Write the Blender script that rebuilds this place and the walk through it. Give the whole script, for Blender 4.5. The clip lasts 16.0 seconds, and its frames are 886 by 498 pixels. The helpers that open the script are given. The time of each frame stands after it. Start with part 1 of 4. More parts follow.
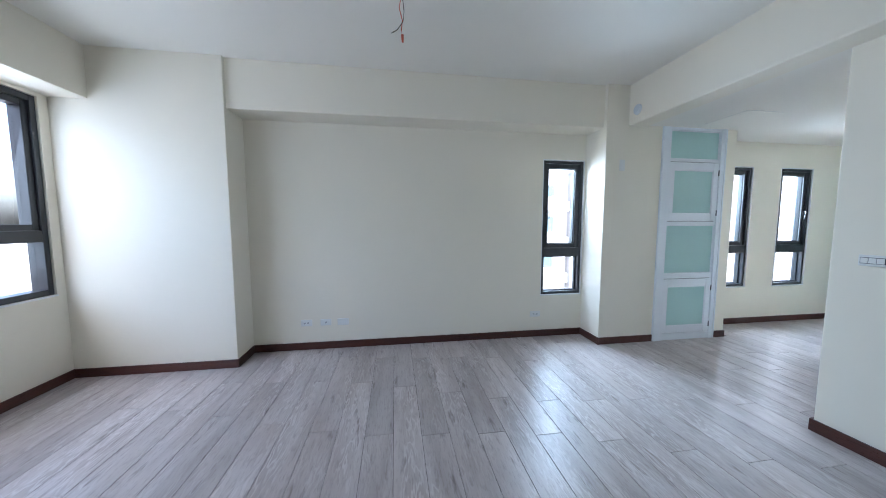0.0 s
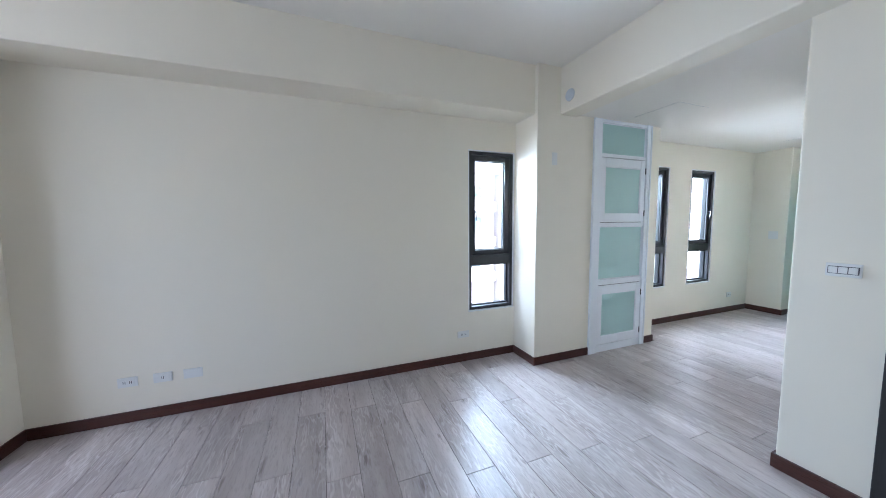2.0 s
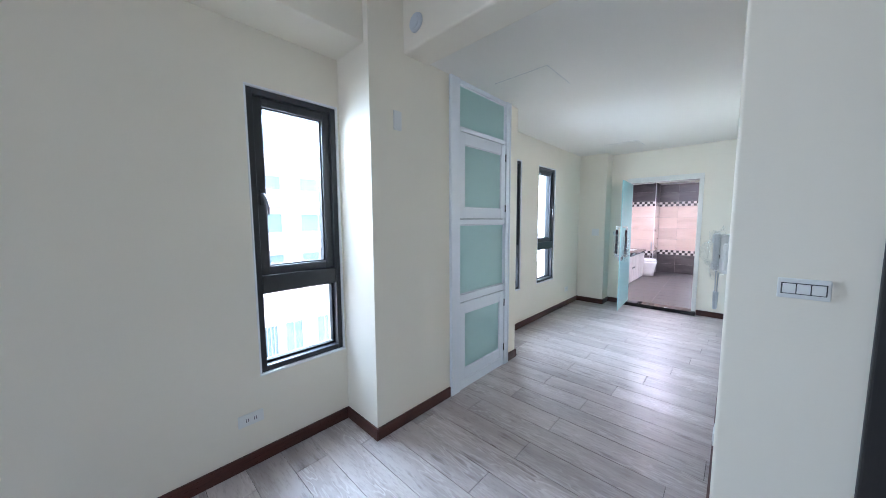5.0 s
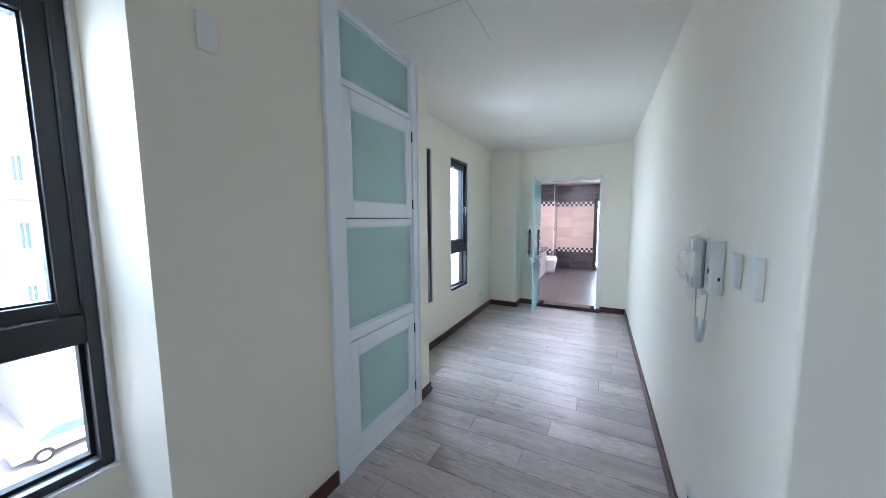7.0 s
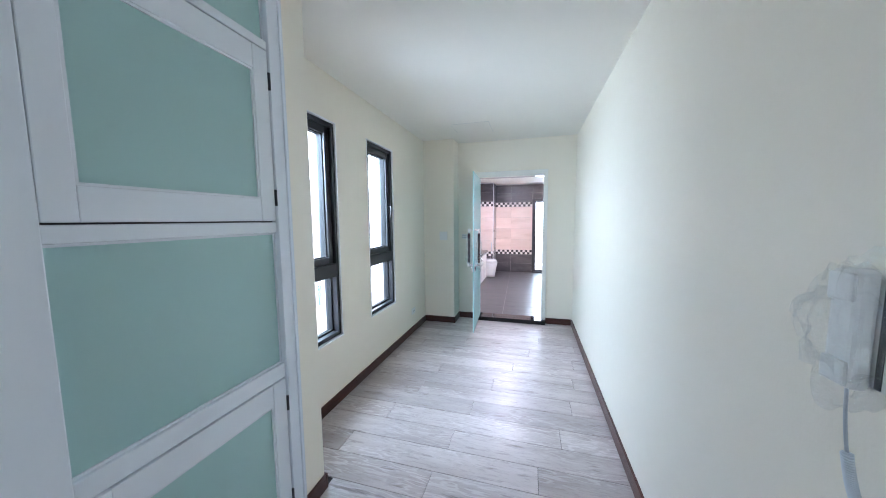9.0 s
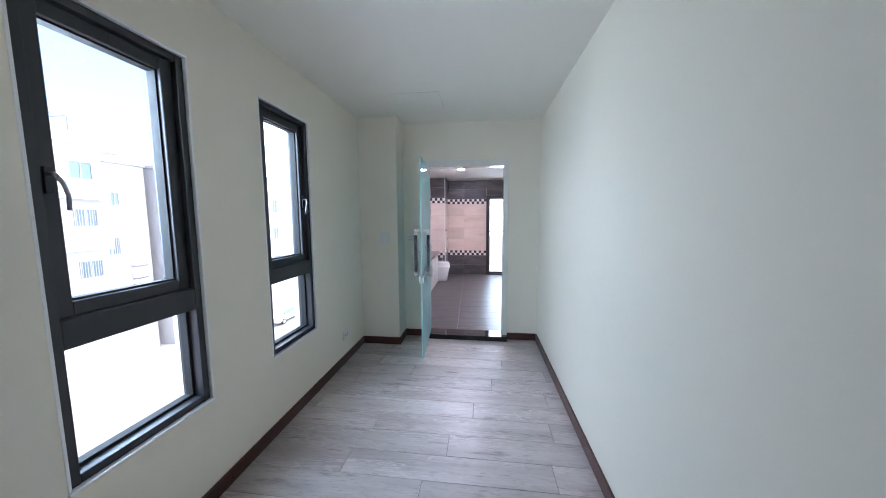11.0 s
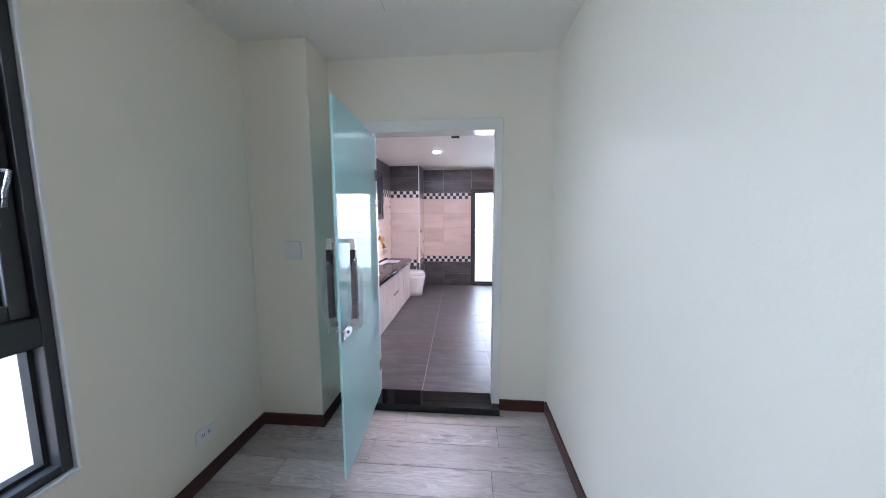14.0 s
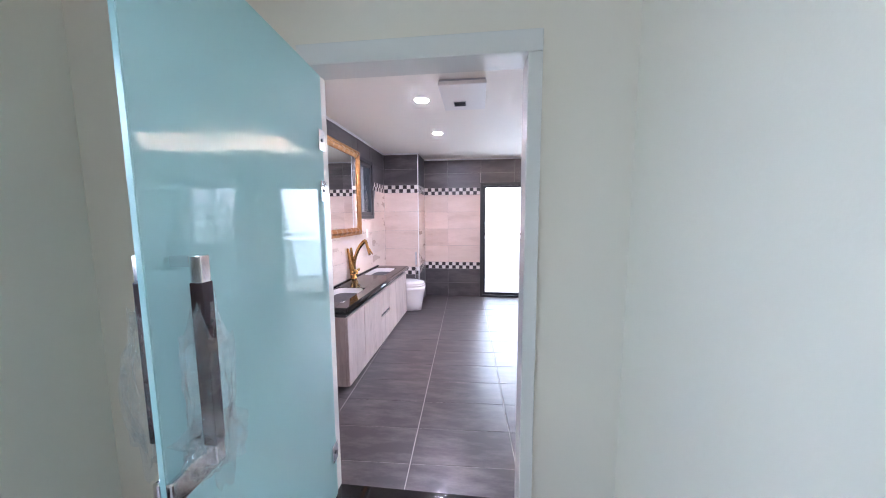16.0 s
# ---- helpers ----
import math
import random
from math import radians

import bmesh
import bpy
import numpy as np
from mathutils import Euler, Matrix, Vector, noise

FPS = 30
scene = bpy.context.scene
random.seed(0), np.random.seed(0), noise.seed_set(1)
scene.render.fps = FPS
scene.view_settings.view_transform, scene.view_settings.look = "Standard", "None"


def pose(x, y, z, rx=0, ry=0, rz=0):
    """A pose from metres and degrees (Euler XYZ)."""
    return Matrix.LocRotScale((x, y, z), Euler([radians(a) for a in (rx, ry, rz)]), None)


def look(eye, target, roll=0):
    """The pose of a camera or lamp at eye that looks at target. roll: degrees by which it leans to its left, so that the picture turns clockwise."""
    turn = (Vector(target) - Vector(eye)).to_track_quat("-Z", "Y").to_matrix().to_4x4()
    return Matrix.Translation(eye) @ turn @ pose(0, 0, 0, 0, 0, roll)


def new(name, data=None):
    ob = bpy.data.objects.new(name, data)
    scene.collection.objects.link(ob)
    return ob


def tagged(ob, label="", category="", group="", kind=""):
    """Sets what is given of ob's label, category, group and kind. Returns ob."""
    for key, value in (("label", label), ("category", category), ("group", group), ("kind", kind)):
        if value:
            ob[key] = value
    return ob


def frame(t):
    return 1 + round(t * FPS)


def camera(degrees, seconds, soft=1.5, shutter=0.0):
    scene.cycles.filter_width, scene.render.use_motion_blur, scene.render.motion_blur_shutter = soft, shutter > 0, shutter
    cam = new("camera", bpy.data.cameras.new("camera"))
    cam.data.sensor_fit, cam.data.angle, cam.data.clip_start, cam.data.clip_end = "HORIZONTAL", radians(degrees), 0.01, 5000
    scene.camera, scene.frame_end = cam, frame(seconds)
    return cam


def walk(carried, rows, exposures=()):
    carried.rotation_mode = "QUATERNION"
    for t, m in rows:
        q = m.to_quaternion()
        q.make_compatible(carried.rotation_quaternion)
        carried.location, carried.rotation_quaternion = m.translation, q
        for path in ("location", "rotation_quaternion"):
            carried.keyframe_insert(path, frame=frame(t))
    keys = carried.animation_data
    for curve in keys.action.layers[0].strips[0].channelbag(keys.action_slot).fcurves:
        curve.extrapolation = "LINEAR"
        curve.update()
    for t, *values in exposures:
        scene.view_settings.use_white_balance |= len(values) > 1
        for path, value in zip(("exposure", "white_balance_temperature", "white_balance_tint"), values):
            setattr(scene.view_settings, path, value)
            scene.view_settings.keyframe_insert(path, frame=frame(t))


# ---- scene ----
cam = camera(109.8, 16.0, soft=0.95)
PATH = [
    (0, (3.761, -7.393, 1.464), (1.791, -7.09, 1.299), 0.0),
    (0.5, (3.564, -7.328, 1.486), (1.607, -6.946, 1.32), -0.2),
    (1, (3.38, -7.243, 1.496), (1.452, -6.738, 1.329), -0.4),
    (1.5, (3.192, -7.107, 1.494), (1.297, -6.489, 1.329), -0.5),
    (2, (3.027, -6.997, 1.493), (1.168, -6.28, 1.329), -0.5),
    (2.5, (2.838, -6.893, 1.486), (1.033, -6.048, 1.32), -0.6),
    (3, (2.675, -6.773, 1.475), (0.95, -5.775, 1.307), -0.7),
    (3.5, (2.522, -6.602, 1.468), (0.89, -5.457, 1.299), -0.8),
    (4, (2.378, -6.455, 1.465), (0.831, -5.199, 1.295), -0.8),
    (4.2, (2.335, -6.374, 1.462), (0.81, -5.092, 1.29), -0.7),
    (6.3, (1.775, -5.712, 1.503), (0.734, -4.01, 1.313), -0.3),
    (6.5, (1.756, -5.625, 1.497), (0.748, -3.909, 1.307), -0.4),
    (7, (1.690, -5.431, 1.479), (0.788, -3.656, 1.29), -0.4),
    (7.5, (1.634, -5.227, 1.478), (0.823, -3.408, 1.289), -0.5),
    (8, (1.590, -5.025, 1.477), (0.867, -3.169, 1.293), -0.6),
    (8.2, (1.574, -4.937, 1.479), (0.882, -3.07, 1.296), -0.6),
    (10.5, (1.418, -3.948, 1.499), (1.122, -1.98, 1.299), -0.3),
    (11, (1.402, -3.762, 1.489), (1.153, -1.788, 1.288), -0.3),
    (11.5, (1.419, -3.503, 1.483), (1.202, -1.526, 1.278), -0.3),
    (12, (1.409, -3.253, 1.482), (1.222, -1.273, 1.276), -0.1),
    (12.5, (1.4, -3.01, 1.49), (1.232, -1.028, 1.285), -0.2),
    (13, (1.435, -2.768, 1.491), (1.274, -0.785, 1.283), -0.1),
    (13.5, (1.474, -2.522, 1.503), (1.307, -0.541, 1.287), -0.2),
    (14, (1.474, -2.29, 1.492), (1.305, -0.308, 1.277), -0.2),
    (14.5, (1.466, -2.055, 1.498), (1.287, -0.075, 1.281), -0.2),
    (15, (1.474, -1.801, 1.474), (1.284, 0.179, 1.261), -0.2),
    (15.5, (1.474, -1.56, 1.466), (1.269, 0.418, 1.255), -0.1),
    (16, (1.46, -1.319, 1.454), (1.239, 0.658, 1.246), -0.3),
]
walk(cam, [(t, look(eye, target, roll)) for t, eye, target, roll in PATH], [(t, ev, kelvin, tint) for t, ev, kelvin, tint in ((0, 2.62, 5500, 20), (1, 2.68, 5550, 21), (2.5, 2.82, 5700, 24), (4, 2.8, 5650, 24), (6.5, 2.26, 5600, 21), (7, 2.28, 5600, 21), (8, 2.72, 5600, 21), (10.5, 1.95, 5650, 23), (11, 1.84, 5650, 23), (12.5, 1.63, 5750, 26), (14, 1.84, 5750, 27), (15, 2.07, 5750, 28), (16, 2.13, 5700, 26))])

# ---- world, sun ----
world = bpy.data.worlds.new("sky")
scene.world = world
world.use_nodes = True
wn = world.node_tree.nodes
sky = wn.new("ShaderNodeTexSky")
sky.sky_type = "NISHITA"
sky.sun_disc = False
sky.sun_elevation = radians(58)
sky.sun_rotation = radians(80)
sky.dust_density = 6.0
sky.ozone_density = 0.3
wn["Background"].inputs[1].default_value = 0.20
world.node_tree.links.new(sky.outputs[0], wn["Background"].inputs[0])
sun = new("sun", bpy.data.lights.new("sun", "SUN"))
sun.data.energy = 0.6
sun.data.angle = radians(10)
sun.data.color = (1, 0.97, 0.92)
sun.matrix_world = look((16, 3, 26), (0, 0, 0))


def sky_lamp(name, at, turn, wide, high, watts, down):
    """Daylight that enters by a window opening."""
    la = new(name, bpy.data.lights.new(name, "AREA"))
    la.data.shape, la.data.size, la.data.size_y, la.data.energy = "RECTANGLE", wide, high, watts
    la.data.color = (0.75, 0.92, 1.0)
    la.matrix_world = pose(*at, 90 - down, 0, turn)


sky_lamp("daylight_west_1", (-0.60, -5.24, 1.70), -98, 0.54, 1.64, 26, 38)
sky_lamp("daylight_west_2", (-0.66, -2.92, 1.68), -72, 0.50, 1.60, 23, 44)
sky_lamp("daylight_west_3", (-0.66, -1.88, 1.68), -72, 0.50, 1.60, 14, 46)
sky_lamp("daylight_south", (1.915, -10.59, 1.75), 0, 2.70, 1.55, 7, 14)
sky_lamp("daylight_north", (2.29, 4.40, 1.20), 180, 1.40, 1.80, 12, 15)


# ---- materials ----
def nodes_of(name, rough, metal=0.0, spec=0.5):
    m = bpy.data.materials.new(name)
    m.use_nodes = True
    nt = m.node_tree
    b = nt.nodes["Principled BSDF"]
    b.inputs["Roughness"].default_value = rough
    b.inputs["Metallic"].default_value = metal
    b.inputs["Specular IOR Level"].default_value = spec
    return m, nt, b


def noise_tex(nt, vector, scale, detail=5.0, rough=0.55):
    n = nt.nodes.new("ShaderNodeTexNoise")
    n.inputs["Scale"].default_value = scale
    n.inputs["Detail"].default_value = detail
    n.inputs["Roughness"].default_value = rough
    nt.links.new(vector, n.inputs["Vector"])
    return n.outputs["Fac"]


def blend(nt, fac, c1, c2, mode="MIX"):
    mix = nt.nodes.new("ShaderNodeMix")
    mix.data_type, mix.blend_type = "RGBA", mode
    for slot, c in ((6, c1), (7, c2)):
        if isinstance(c, tuple):
            mix.inputs[slot].default_value = (*c, 1)
        else:
            nt.links.new(c, mix.inputs[slot])
    if isinstance(fac, float):
        mix.inputs[0].default_value = fac
    else:
        nt.links.new(fac, mix.inputs[0])
    return mix.outputs[2]


def ramp(nt, fac, lo, hi, a=0.0, b=1.0):
    r = nt.nodes.new("ShaderNodeMapRange")
    for slot, v in zip((1, 2, 3, 4), (lo, hi, a, b)):
        r.inputs[slot].default_value = v
    nt.links.new(fac, r.inputs[0])
    return r.outputs[0]


def bump_of(nt, b, height, strength, distance=0.004):
    bp = nt.nodes.new("ShaderNodeBump")
    bp.inputs["Strength"].default_value = strength
    bp.inputs["Distance"].default_value = distance
    nt.links.new(height, bp.inputs["Height"])
    nt.links.new(bp.outputs["Normal"], b.inputs["Normal"])


def material(name, color, rough=0.6, metal=0.0, vary=0.04, scale=3.0, bump=0.0, bump_scale=60.0, spec=0.5, rough_vary=0.05):
    m, nt, b = nodes_of(name, rough, metal, spec)
    tc = nt.nodes.new("ShaderNodeTexCoord").outputs["Object"]
    broad, fine = noise_tex(nt, tc, scale), noise_tex(nt, tc, scale * 11)
    col = blend(nt, broad, tuple(c * (1 - vary) for c in color), tuple(min(1, c * (1 + vary)) for c in color))
    col = blend(nt, ramp(nt, fine, 0.3, 0.7, 0.0, vary * 1.5), col, tuple(c * 0.8 for c in color))
    nt.links.new(col, b.inputs["Base Color"])
    nt.links.new(ramp(nt, fine, 0.3, 0.7, max(0.0, rough - rough_vary), rough + rough_vary), b.inputs["Roughness"])
    if bump:
        bump_of(nt, b, noise_tex(nt, tc, bump_scale, 4), bump)
    return m


def grained(name, dark, mid, light, rough, stretch, ring=9.0, tone=0.12, bump=0.25, pale=None, figure=1.0):
    """Wood with grain along the first axis of stretch; each piece takes its own cut and tone."""
    m, nt, b = nodes_of(name, rough)
    pale = pale or dark
    pos = nt.nodes.new("ShaderNodeNewGeometry").outputs["Position"]
    rnd = nt.nodes.new("ShaderNodeObjectInfo").outputs["Random"]
    comb = nt.nodes.new("ShaderNodeCombineXYZ")
    for i, k in enumerate((37.0, 61.0, 83.0)):
        mul = nt.nodes.new("ShaderNodeMath")
        mul.operation = "MULTIPLY"
        mul.inputs[1].default_value = k
        nt.links.new(rnd, mul.inputs[0])
        nt.links.new(mul.outputs[0], comb.inputs[i])
    mp = nt.nodes.new("ShaderNodeVectorMath")
    mp.operation = "MULTIPLY"
    mp.inputs[1].default_value = stretch
    nt.links.new(pos, mp.inputs[0])
    off = nt.nodes.new("ShaderNodeVectorMath")
    nt.links.new(mp.outputs[0], off.inputs[0])
    nt.links.new(comb.outputs[0], off.inputs[1])
    v = off.outputs[0]
    cloud = noise_tex(nt, v, 1.3, 3)
    wave = nt.nodes.new("ShaderNodeMath")
    wave.operation = "MULTIPLY"
    wave.inputs[1].default_value = ring * 6.28
    nt.links.new(cloud, wave.inputs[0])
    sine = nt.nodes.new("ShaderNodeMath")
    sine.operation = "SINE"
    nt.links.new(wave.outputs[0], sine.inputs[0])
    rings = ramp(nt, sine.outputs[0], 0.2, 1.0)
    fibre = noise_tex(nt, v, 9.0, 6, 0.7)
    stain = noise_tex(nt, v, 0.9, 2)
    col = blend(nt, ramp(nt, stain, 0.35, 0.65), mid, light)
    col = blend(nt, ramp(nt, fibre, 0.5, 0.8, 0.0, min(0.85, 0.45 * figure)), col, dark)
    sel = nt.nodes.new("ShaderNodeMath")
    sel.operation = "MULTIPLY"
    nt.links.new(rings, sel.inputs[0])
    nt.links.new(ramp(nt, noise_tex(nt, v, 0.7, 2), 0.42, 0.62, 0.0, min(0.8, 0.5 * figure)), sel.inputs[1])
    col = blend(nt, sel.outputs[0], col, pale)
    knots = ramp(nt, noise_tex(nt, v, 2.6, 3, 0.6), 0.70 - 0.08 * figure, 0.82 - 0.06 * figure, 0.0, min(0.9, 0.6 * figure))
    col = blend(nt, knots, col, dark)
    hsv = nt.nodes.new("ShaderNodeHueSaturation")
    nt.links.new(ramp(nt, rnd, 0, 1, 1 - tone, 1 + tone), hsv.inputs["Value"])
    nt.links.new(col, hsv.inputs["Color"])
    nt.links.new(hsv.outputs[0], b.inputs["Base Color"])
    nt.links.new(ramp(nt, fibre, 0.3, 0.8, rough - 0.05, rough + 0.12), b.inputs["Roughness"])
    bump_of(nt, b, fibre, bump, 0.0012)
    return m


def stone_tile(name, base, vein, rough, scale=(2.2, 6.0, 6.0)):
    m, nt, b = nodes_of(name, rough)
    pos = nt.nodes.new("ShaderNodeNewGeometry").outputs["Position"]
    rnd = nt.nodes.new("ShaderNodeObjectInfo").outputs["Random"]
    comb = nt.nodes.new("ShaderNodeCombineXYZ")
    mul = nt.nodes.new("ShaderNodeMath")
    mul.operation = "MULTIPLY"
    mul.inputs[1].default_value = 53.0
    nt.links.new(rnd, mul.inputs[0])
    for i in range(3):
        nt.links.new(mul.outputs[0], comb.inputs[i])
    rot = nt.nodes.new("ShaderNodeMapping")
    rot.inputs["Rotation"].default_value = (0.25, 0.25, 0.3)
    rot.inputs["Scale"].default_value = scale
    nt.links.new(pos, rot.inputs["Vector"])
    add = nt.nodes.new("ShaderNodeVectorMath")
    nt.links.new(rot.outputs[0], add.inputs[0])
    nt.links.new(comb.outputs[0], add.inputs[1])
    v = add.outputs[0]
    veins = noise_tex(nt, v, 1.0, 7, 0.62)
    col = blend(nt, ramp(nt, veins, 0.42, 0.68), base, vein)
    col = blend(nt, ramp(nt, noise_tex(nt, v, 12.0, 3), 0.4, 0.7, 0.0, 0.2), col, tuple(c * 0.8 for c in base))
    hsv = nt.nodes.new("ShaderNodeHueSaturation")
    nt.links.new(ramp(nt, rnd, 0, 1, 0.93, 1.07), hsv.inputs["Value"])
    nt.links.new(col, hsv.inputs["Color"])
    nt.links.new(hsv.outputs[0], b.inputs["Base Color"])
    nt.links.new(ramp(nt, veins, 0.3, 0.7, rough, rough + 0.1), b.inputs["Roughness"])
    bump_of(nt, b, veins, 0.03, 0.001)
    return m


def clear_pane(name, tint, gloss=0.0):
    m = bpy.data.materials.new(name)
    m.use_nodes = True
    nt = m.node_tree
    out = nt.nodes["Material Output"]
    tr, gl, mix, lw = (nt.nodes.new(k) for k in ("ShaderNodeBsdfTransparent", "ShaderNodeBsdfGlossy", "ShaderNodeMixShader", "ShaderNodeLayerWeight"))
    tr.inputs[0].default_value = (*tint, 1)
    gl.inputs["Roughness"].default_value = 0.02 + gloss * 0.5
    lw.inputs[0].default_value = 0.5
    pw = nt.nodes.new("ShaderNodeMath")
    pw.operation = "POWER"
    pw.inputs[1].default_value = 5.0
    nt.links.new(lw.outputs["Facing"], pw.inputs[0])
    nt.links.new(ramp(nt, pw.outputs[0], 0, 1, 0.03 + gloss * 1.3, 0.6 - gloss * 1.5), mix.inputs[0])
    nt.links.new(tr.outputs[0], mix.inputs[1])
    nt.links.new(gl.outputs[0], mix.inputs[2])
    nt.links.new(mix.outputs[0], out.inputs[0])
    if gloss:
        tc = nt.nodes.new("ShaderNodeTexCoord").outputs["Object"]
        bump_of(nt, gl, noise_tex(nt, tc, 38.0, 3), 1.0, 0.02)
    return m


def frosted(name, color, through_share=0.35):
    m, nt, b = nodes_of(name, 0.03)
    tc = nt.nodes.new("ShaderNodeTexCoord").outputs["Object"]
    col = blend(nt, noise_tex(nt, tc, 1.5, 2), tuple(c * 0.97 for c in color), color)
    nt.links.new(col, b.inputs["Base Color"])
    b.inputs["IOR"].default_value = 1.52
    tl, mix = nt.nodes.new("ShaderNodeBsdfTranslucent"), nt.nodes.new("ShaderNodeMixShader")
    nt.links.new(col, tl.inputs[0])
    mix.inputs[0].default_value = through_share
    nt.links.new(b.outputs[0], mix.inputs[1])
    nt.links.new(tl.outputs[0], mix.inputs[2])
    nt.links.new(mix.outputs[0], nt.nodes["Material Output"].inputs[0])
    return m


def glow(name, color, strength):
    m, nt, b = nodes_of(name, 0.4)
    b.inputs["Base Color"].default_value = (0.9, 0.9, 0.9, 1)
    b.inputs["Emission Color"].default_value = (*color, 1)
    b.inputs["Emission Strength"].default_value = strength
    return m


PAINT = material("wall_paint", (0.845, 0.785, 0.664), 0.5, vary=0.012, scale=1.1, bump=0.10, bump_scale=110)
CEIL = material("ceiling_paint", (0.85, 0.815, 0.74), 0.65, vary=0.012, scale=0.9, bump=0.08, bump_scale=90)
SKIRT = grained("skirting_wood", (0.030, 0.008, 0.006), (0.070, 0.022, 0.016), (0.085, 0.028, 0.02), 0.3, (2, 2, 30), tone=0.05, bump=0.1)
PLANK = grained("oak_laminate", (0.165, 0.122, 0.108), (0.41, 0.345, 0.325), (0.54, 0.475, 0.455), 0.33, (1.5, 8.5, 8.5), ring=10.0, tone=0.13, pale=(0.66, 0.605, 0.59), figure=1.25)
JOINT = material("floor_joint", (0.05, 0.04, 0.038), 0.8)
ALU = material("dark_aluminium", (0.030, 0.030, 0.033), 0.38, vary=0.08, scale=20)
LEVER = material("grey_lever_metal", (0.30, 0.31, 0.33), 0.28, 0.6, vary=0.05, scale=20)
RUBBER = material("black_gasket", (0.01, 0.01, 0.01), 0.7)
LACQ = material("white_lacquer", (0.80, 0.83, 0.87), 0.22, vary=0.01, bump=0.03, bump_scale=40)
MINT = frosted("mint_frosted_glass", (0.53, 0.75, 0.72), 0.25)
LEAF = frosted("aqua_frosted_glass", (0.56, 0.79, 0.79), 0.4)
EDGE = material("glass_edge", (0.42, 0.68, 0.68), 0.2, vary=0.05)
GLASS = clear_pane("window_glass", (0.95, 0.98, 0.97))
WRAP = clear_pane("clear_wrap", (0.985, 0.99, 0.99), 0.075)
WHITE = material("white_plastic", (0.78, 0.775, 0.745), 0.42, vary=0.01)
GREYP = material("grey_plastic", (0.45, 0.47, 0.5), 0.35, vary=0.03)
SLOT = material("dark_slot", (0.03, 0.03, 0.035), 0.5)
CHROME = material("chrome", (0.8, 0.8, 0.82), 0.12, 1.0, vary=0.03, rough_vary=0.04)
FILM = material("brown_film", (0.035, 0.016, 0.018), 0.22, vary=0.25, scale=9)
GOLD = material("polished_gold", (0.66, 0.36, 0.11), 0.16, 1.0, vary=0.08, rough_vary=0.06)
GILT = material("gilded_wood", (0.40, 0.19, 0.065), 0.32, 0.75, vary=0.25, scale=12, bump=0.4, bump_scale=50)
MIRROR = material("mirror", (0.93, 0.95, 0.95), 0.01, 1.0, vary=0.0, rough_vary=0.0)
GRANITE = material("black_granite", (0.012, 0.010, 0.010), 0.04, vary=0.4, scale=60, rough_vary=0.015)
CERAMIC = material("white_ceramic", (0.85, 0.84, 0.83), 0.08, vary=0.01)
VANWOOD = grained("ash_veneer", (0.27, 0.215, 0.20), (0.46, 0.385, 0.365), (0.56, 0.475, 0.45), 0.35, (8, 8, 1.2), ring=5.0, tone=0.03, bump=0.1)
GREYTILE = stone_tile("grey_stone_tile", (0.052, 0.044, 0.043), (0.125, 0.104, 0.101), 0.30, (4.0, 13.0, 13.0))
DARKTILE = stone_tile("dark_wall_tile", (0.062, 0.056, 0.058), (0.13, 0.115, 0.115), 0.3, (2.0, 2.0, 7.0))
CREAMTILE = stone_tile("cream_wall_tile", (0.66, 0.53, 0.46), (0.74, 0.615, 0.55), 0.25, (1.5, 1.5, 6.0))
GROUT = material("grout", (0.36, 0.335, 0.315), 0.8, vary=0.08, scale=15)
MOSD = material("dark_mosaic", (0.06, 0.052, 0.052), 0.25, vary=0.2, scale=18)
MOSL = material("pale_mosaic", (0.75, 0.70, 0.66), 0.25, vary=0.05, scale=18)
TRIMW = material("white_edge_strip", (0.85, 0.85, 0.85), 0.3)
DKWOOD = grained("dark_frame", (0.008, 0.007, 0.007), (0.014, 0.012, 0.012), (0.020, 0.017, 0.017), 0.45, (20, 20, 1.5), tone=0.03, bump=0.1)
# dark grey puts the unlit landing's shade into the wall colour
STAIRP = material("stair_wall_shade", (0.16, 0.15, 0.14), 0.6, vary=0.08)
WIRER = material("red_wire", (0.65, 0.12, 0.06), 0.5)
LAMPW = glow("lamp_diffuser", (0.95, 0.92, 1.0), 250.0)
COVEG = glow("cove_strip", (1.0, 0.80, 0.66), 26.0)
PALEG = material("pale_grey_plastic", (0.62, 0.65, 0.68), 0.4, vary=0.02)
FACADE = material("pale_facade", (0.50, 0.50, 0.49), 0.8, vary=0.07, scale=0.6, bump=0.2, bump_scale=8)
FACADE2 = material("grey_facade", (0.40, 0.40, 0.42), 0.8, vary=0.08, scale=0.5, bump=0.2, bump_scale=8)
FWIN = material("far_window_glass", (0.10, 0.16, 0.18), 0.15, vary=0.3, scale=0.8)
FFRAME = material("far_window_frame", (0.35, 0.36, 0.37), 0.5)
STREET = material("pale_concrete", (0.30, 0.30, 0.29), 0.85, vary=0.15, scale=0.3, bump=0.2, bump_scale=10)
GLOSSW = material("white_gloss_paint", (0.83, 0.82, 0.77), 0.14, vary=0.01, rough_vary=0.03)
# emission for the added backdrop that stands in for white sky
SKYBACK = glow("sky_backdrop_glow", (0.95, 0.98, 1.0), 2.0)
FROSTW = frosted("white_frosted_glass", (0.84, 0.88, 0.88), 0.5)
CARW = material("white_car_paint", (0.75, 0.75, 0.76), 0.15, vary=0.01)
TYRE = material("tyre_rubber", (0.02, 0.02, 0.02), 0.8)
BIN = material("green_plastic", (0.03, 0.22, 0.15), 0.4)
LEAFG = material("foliage", (0.07, 0.12, 0.04), 0.6, vary=0.35, scale=4)
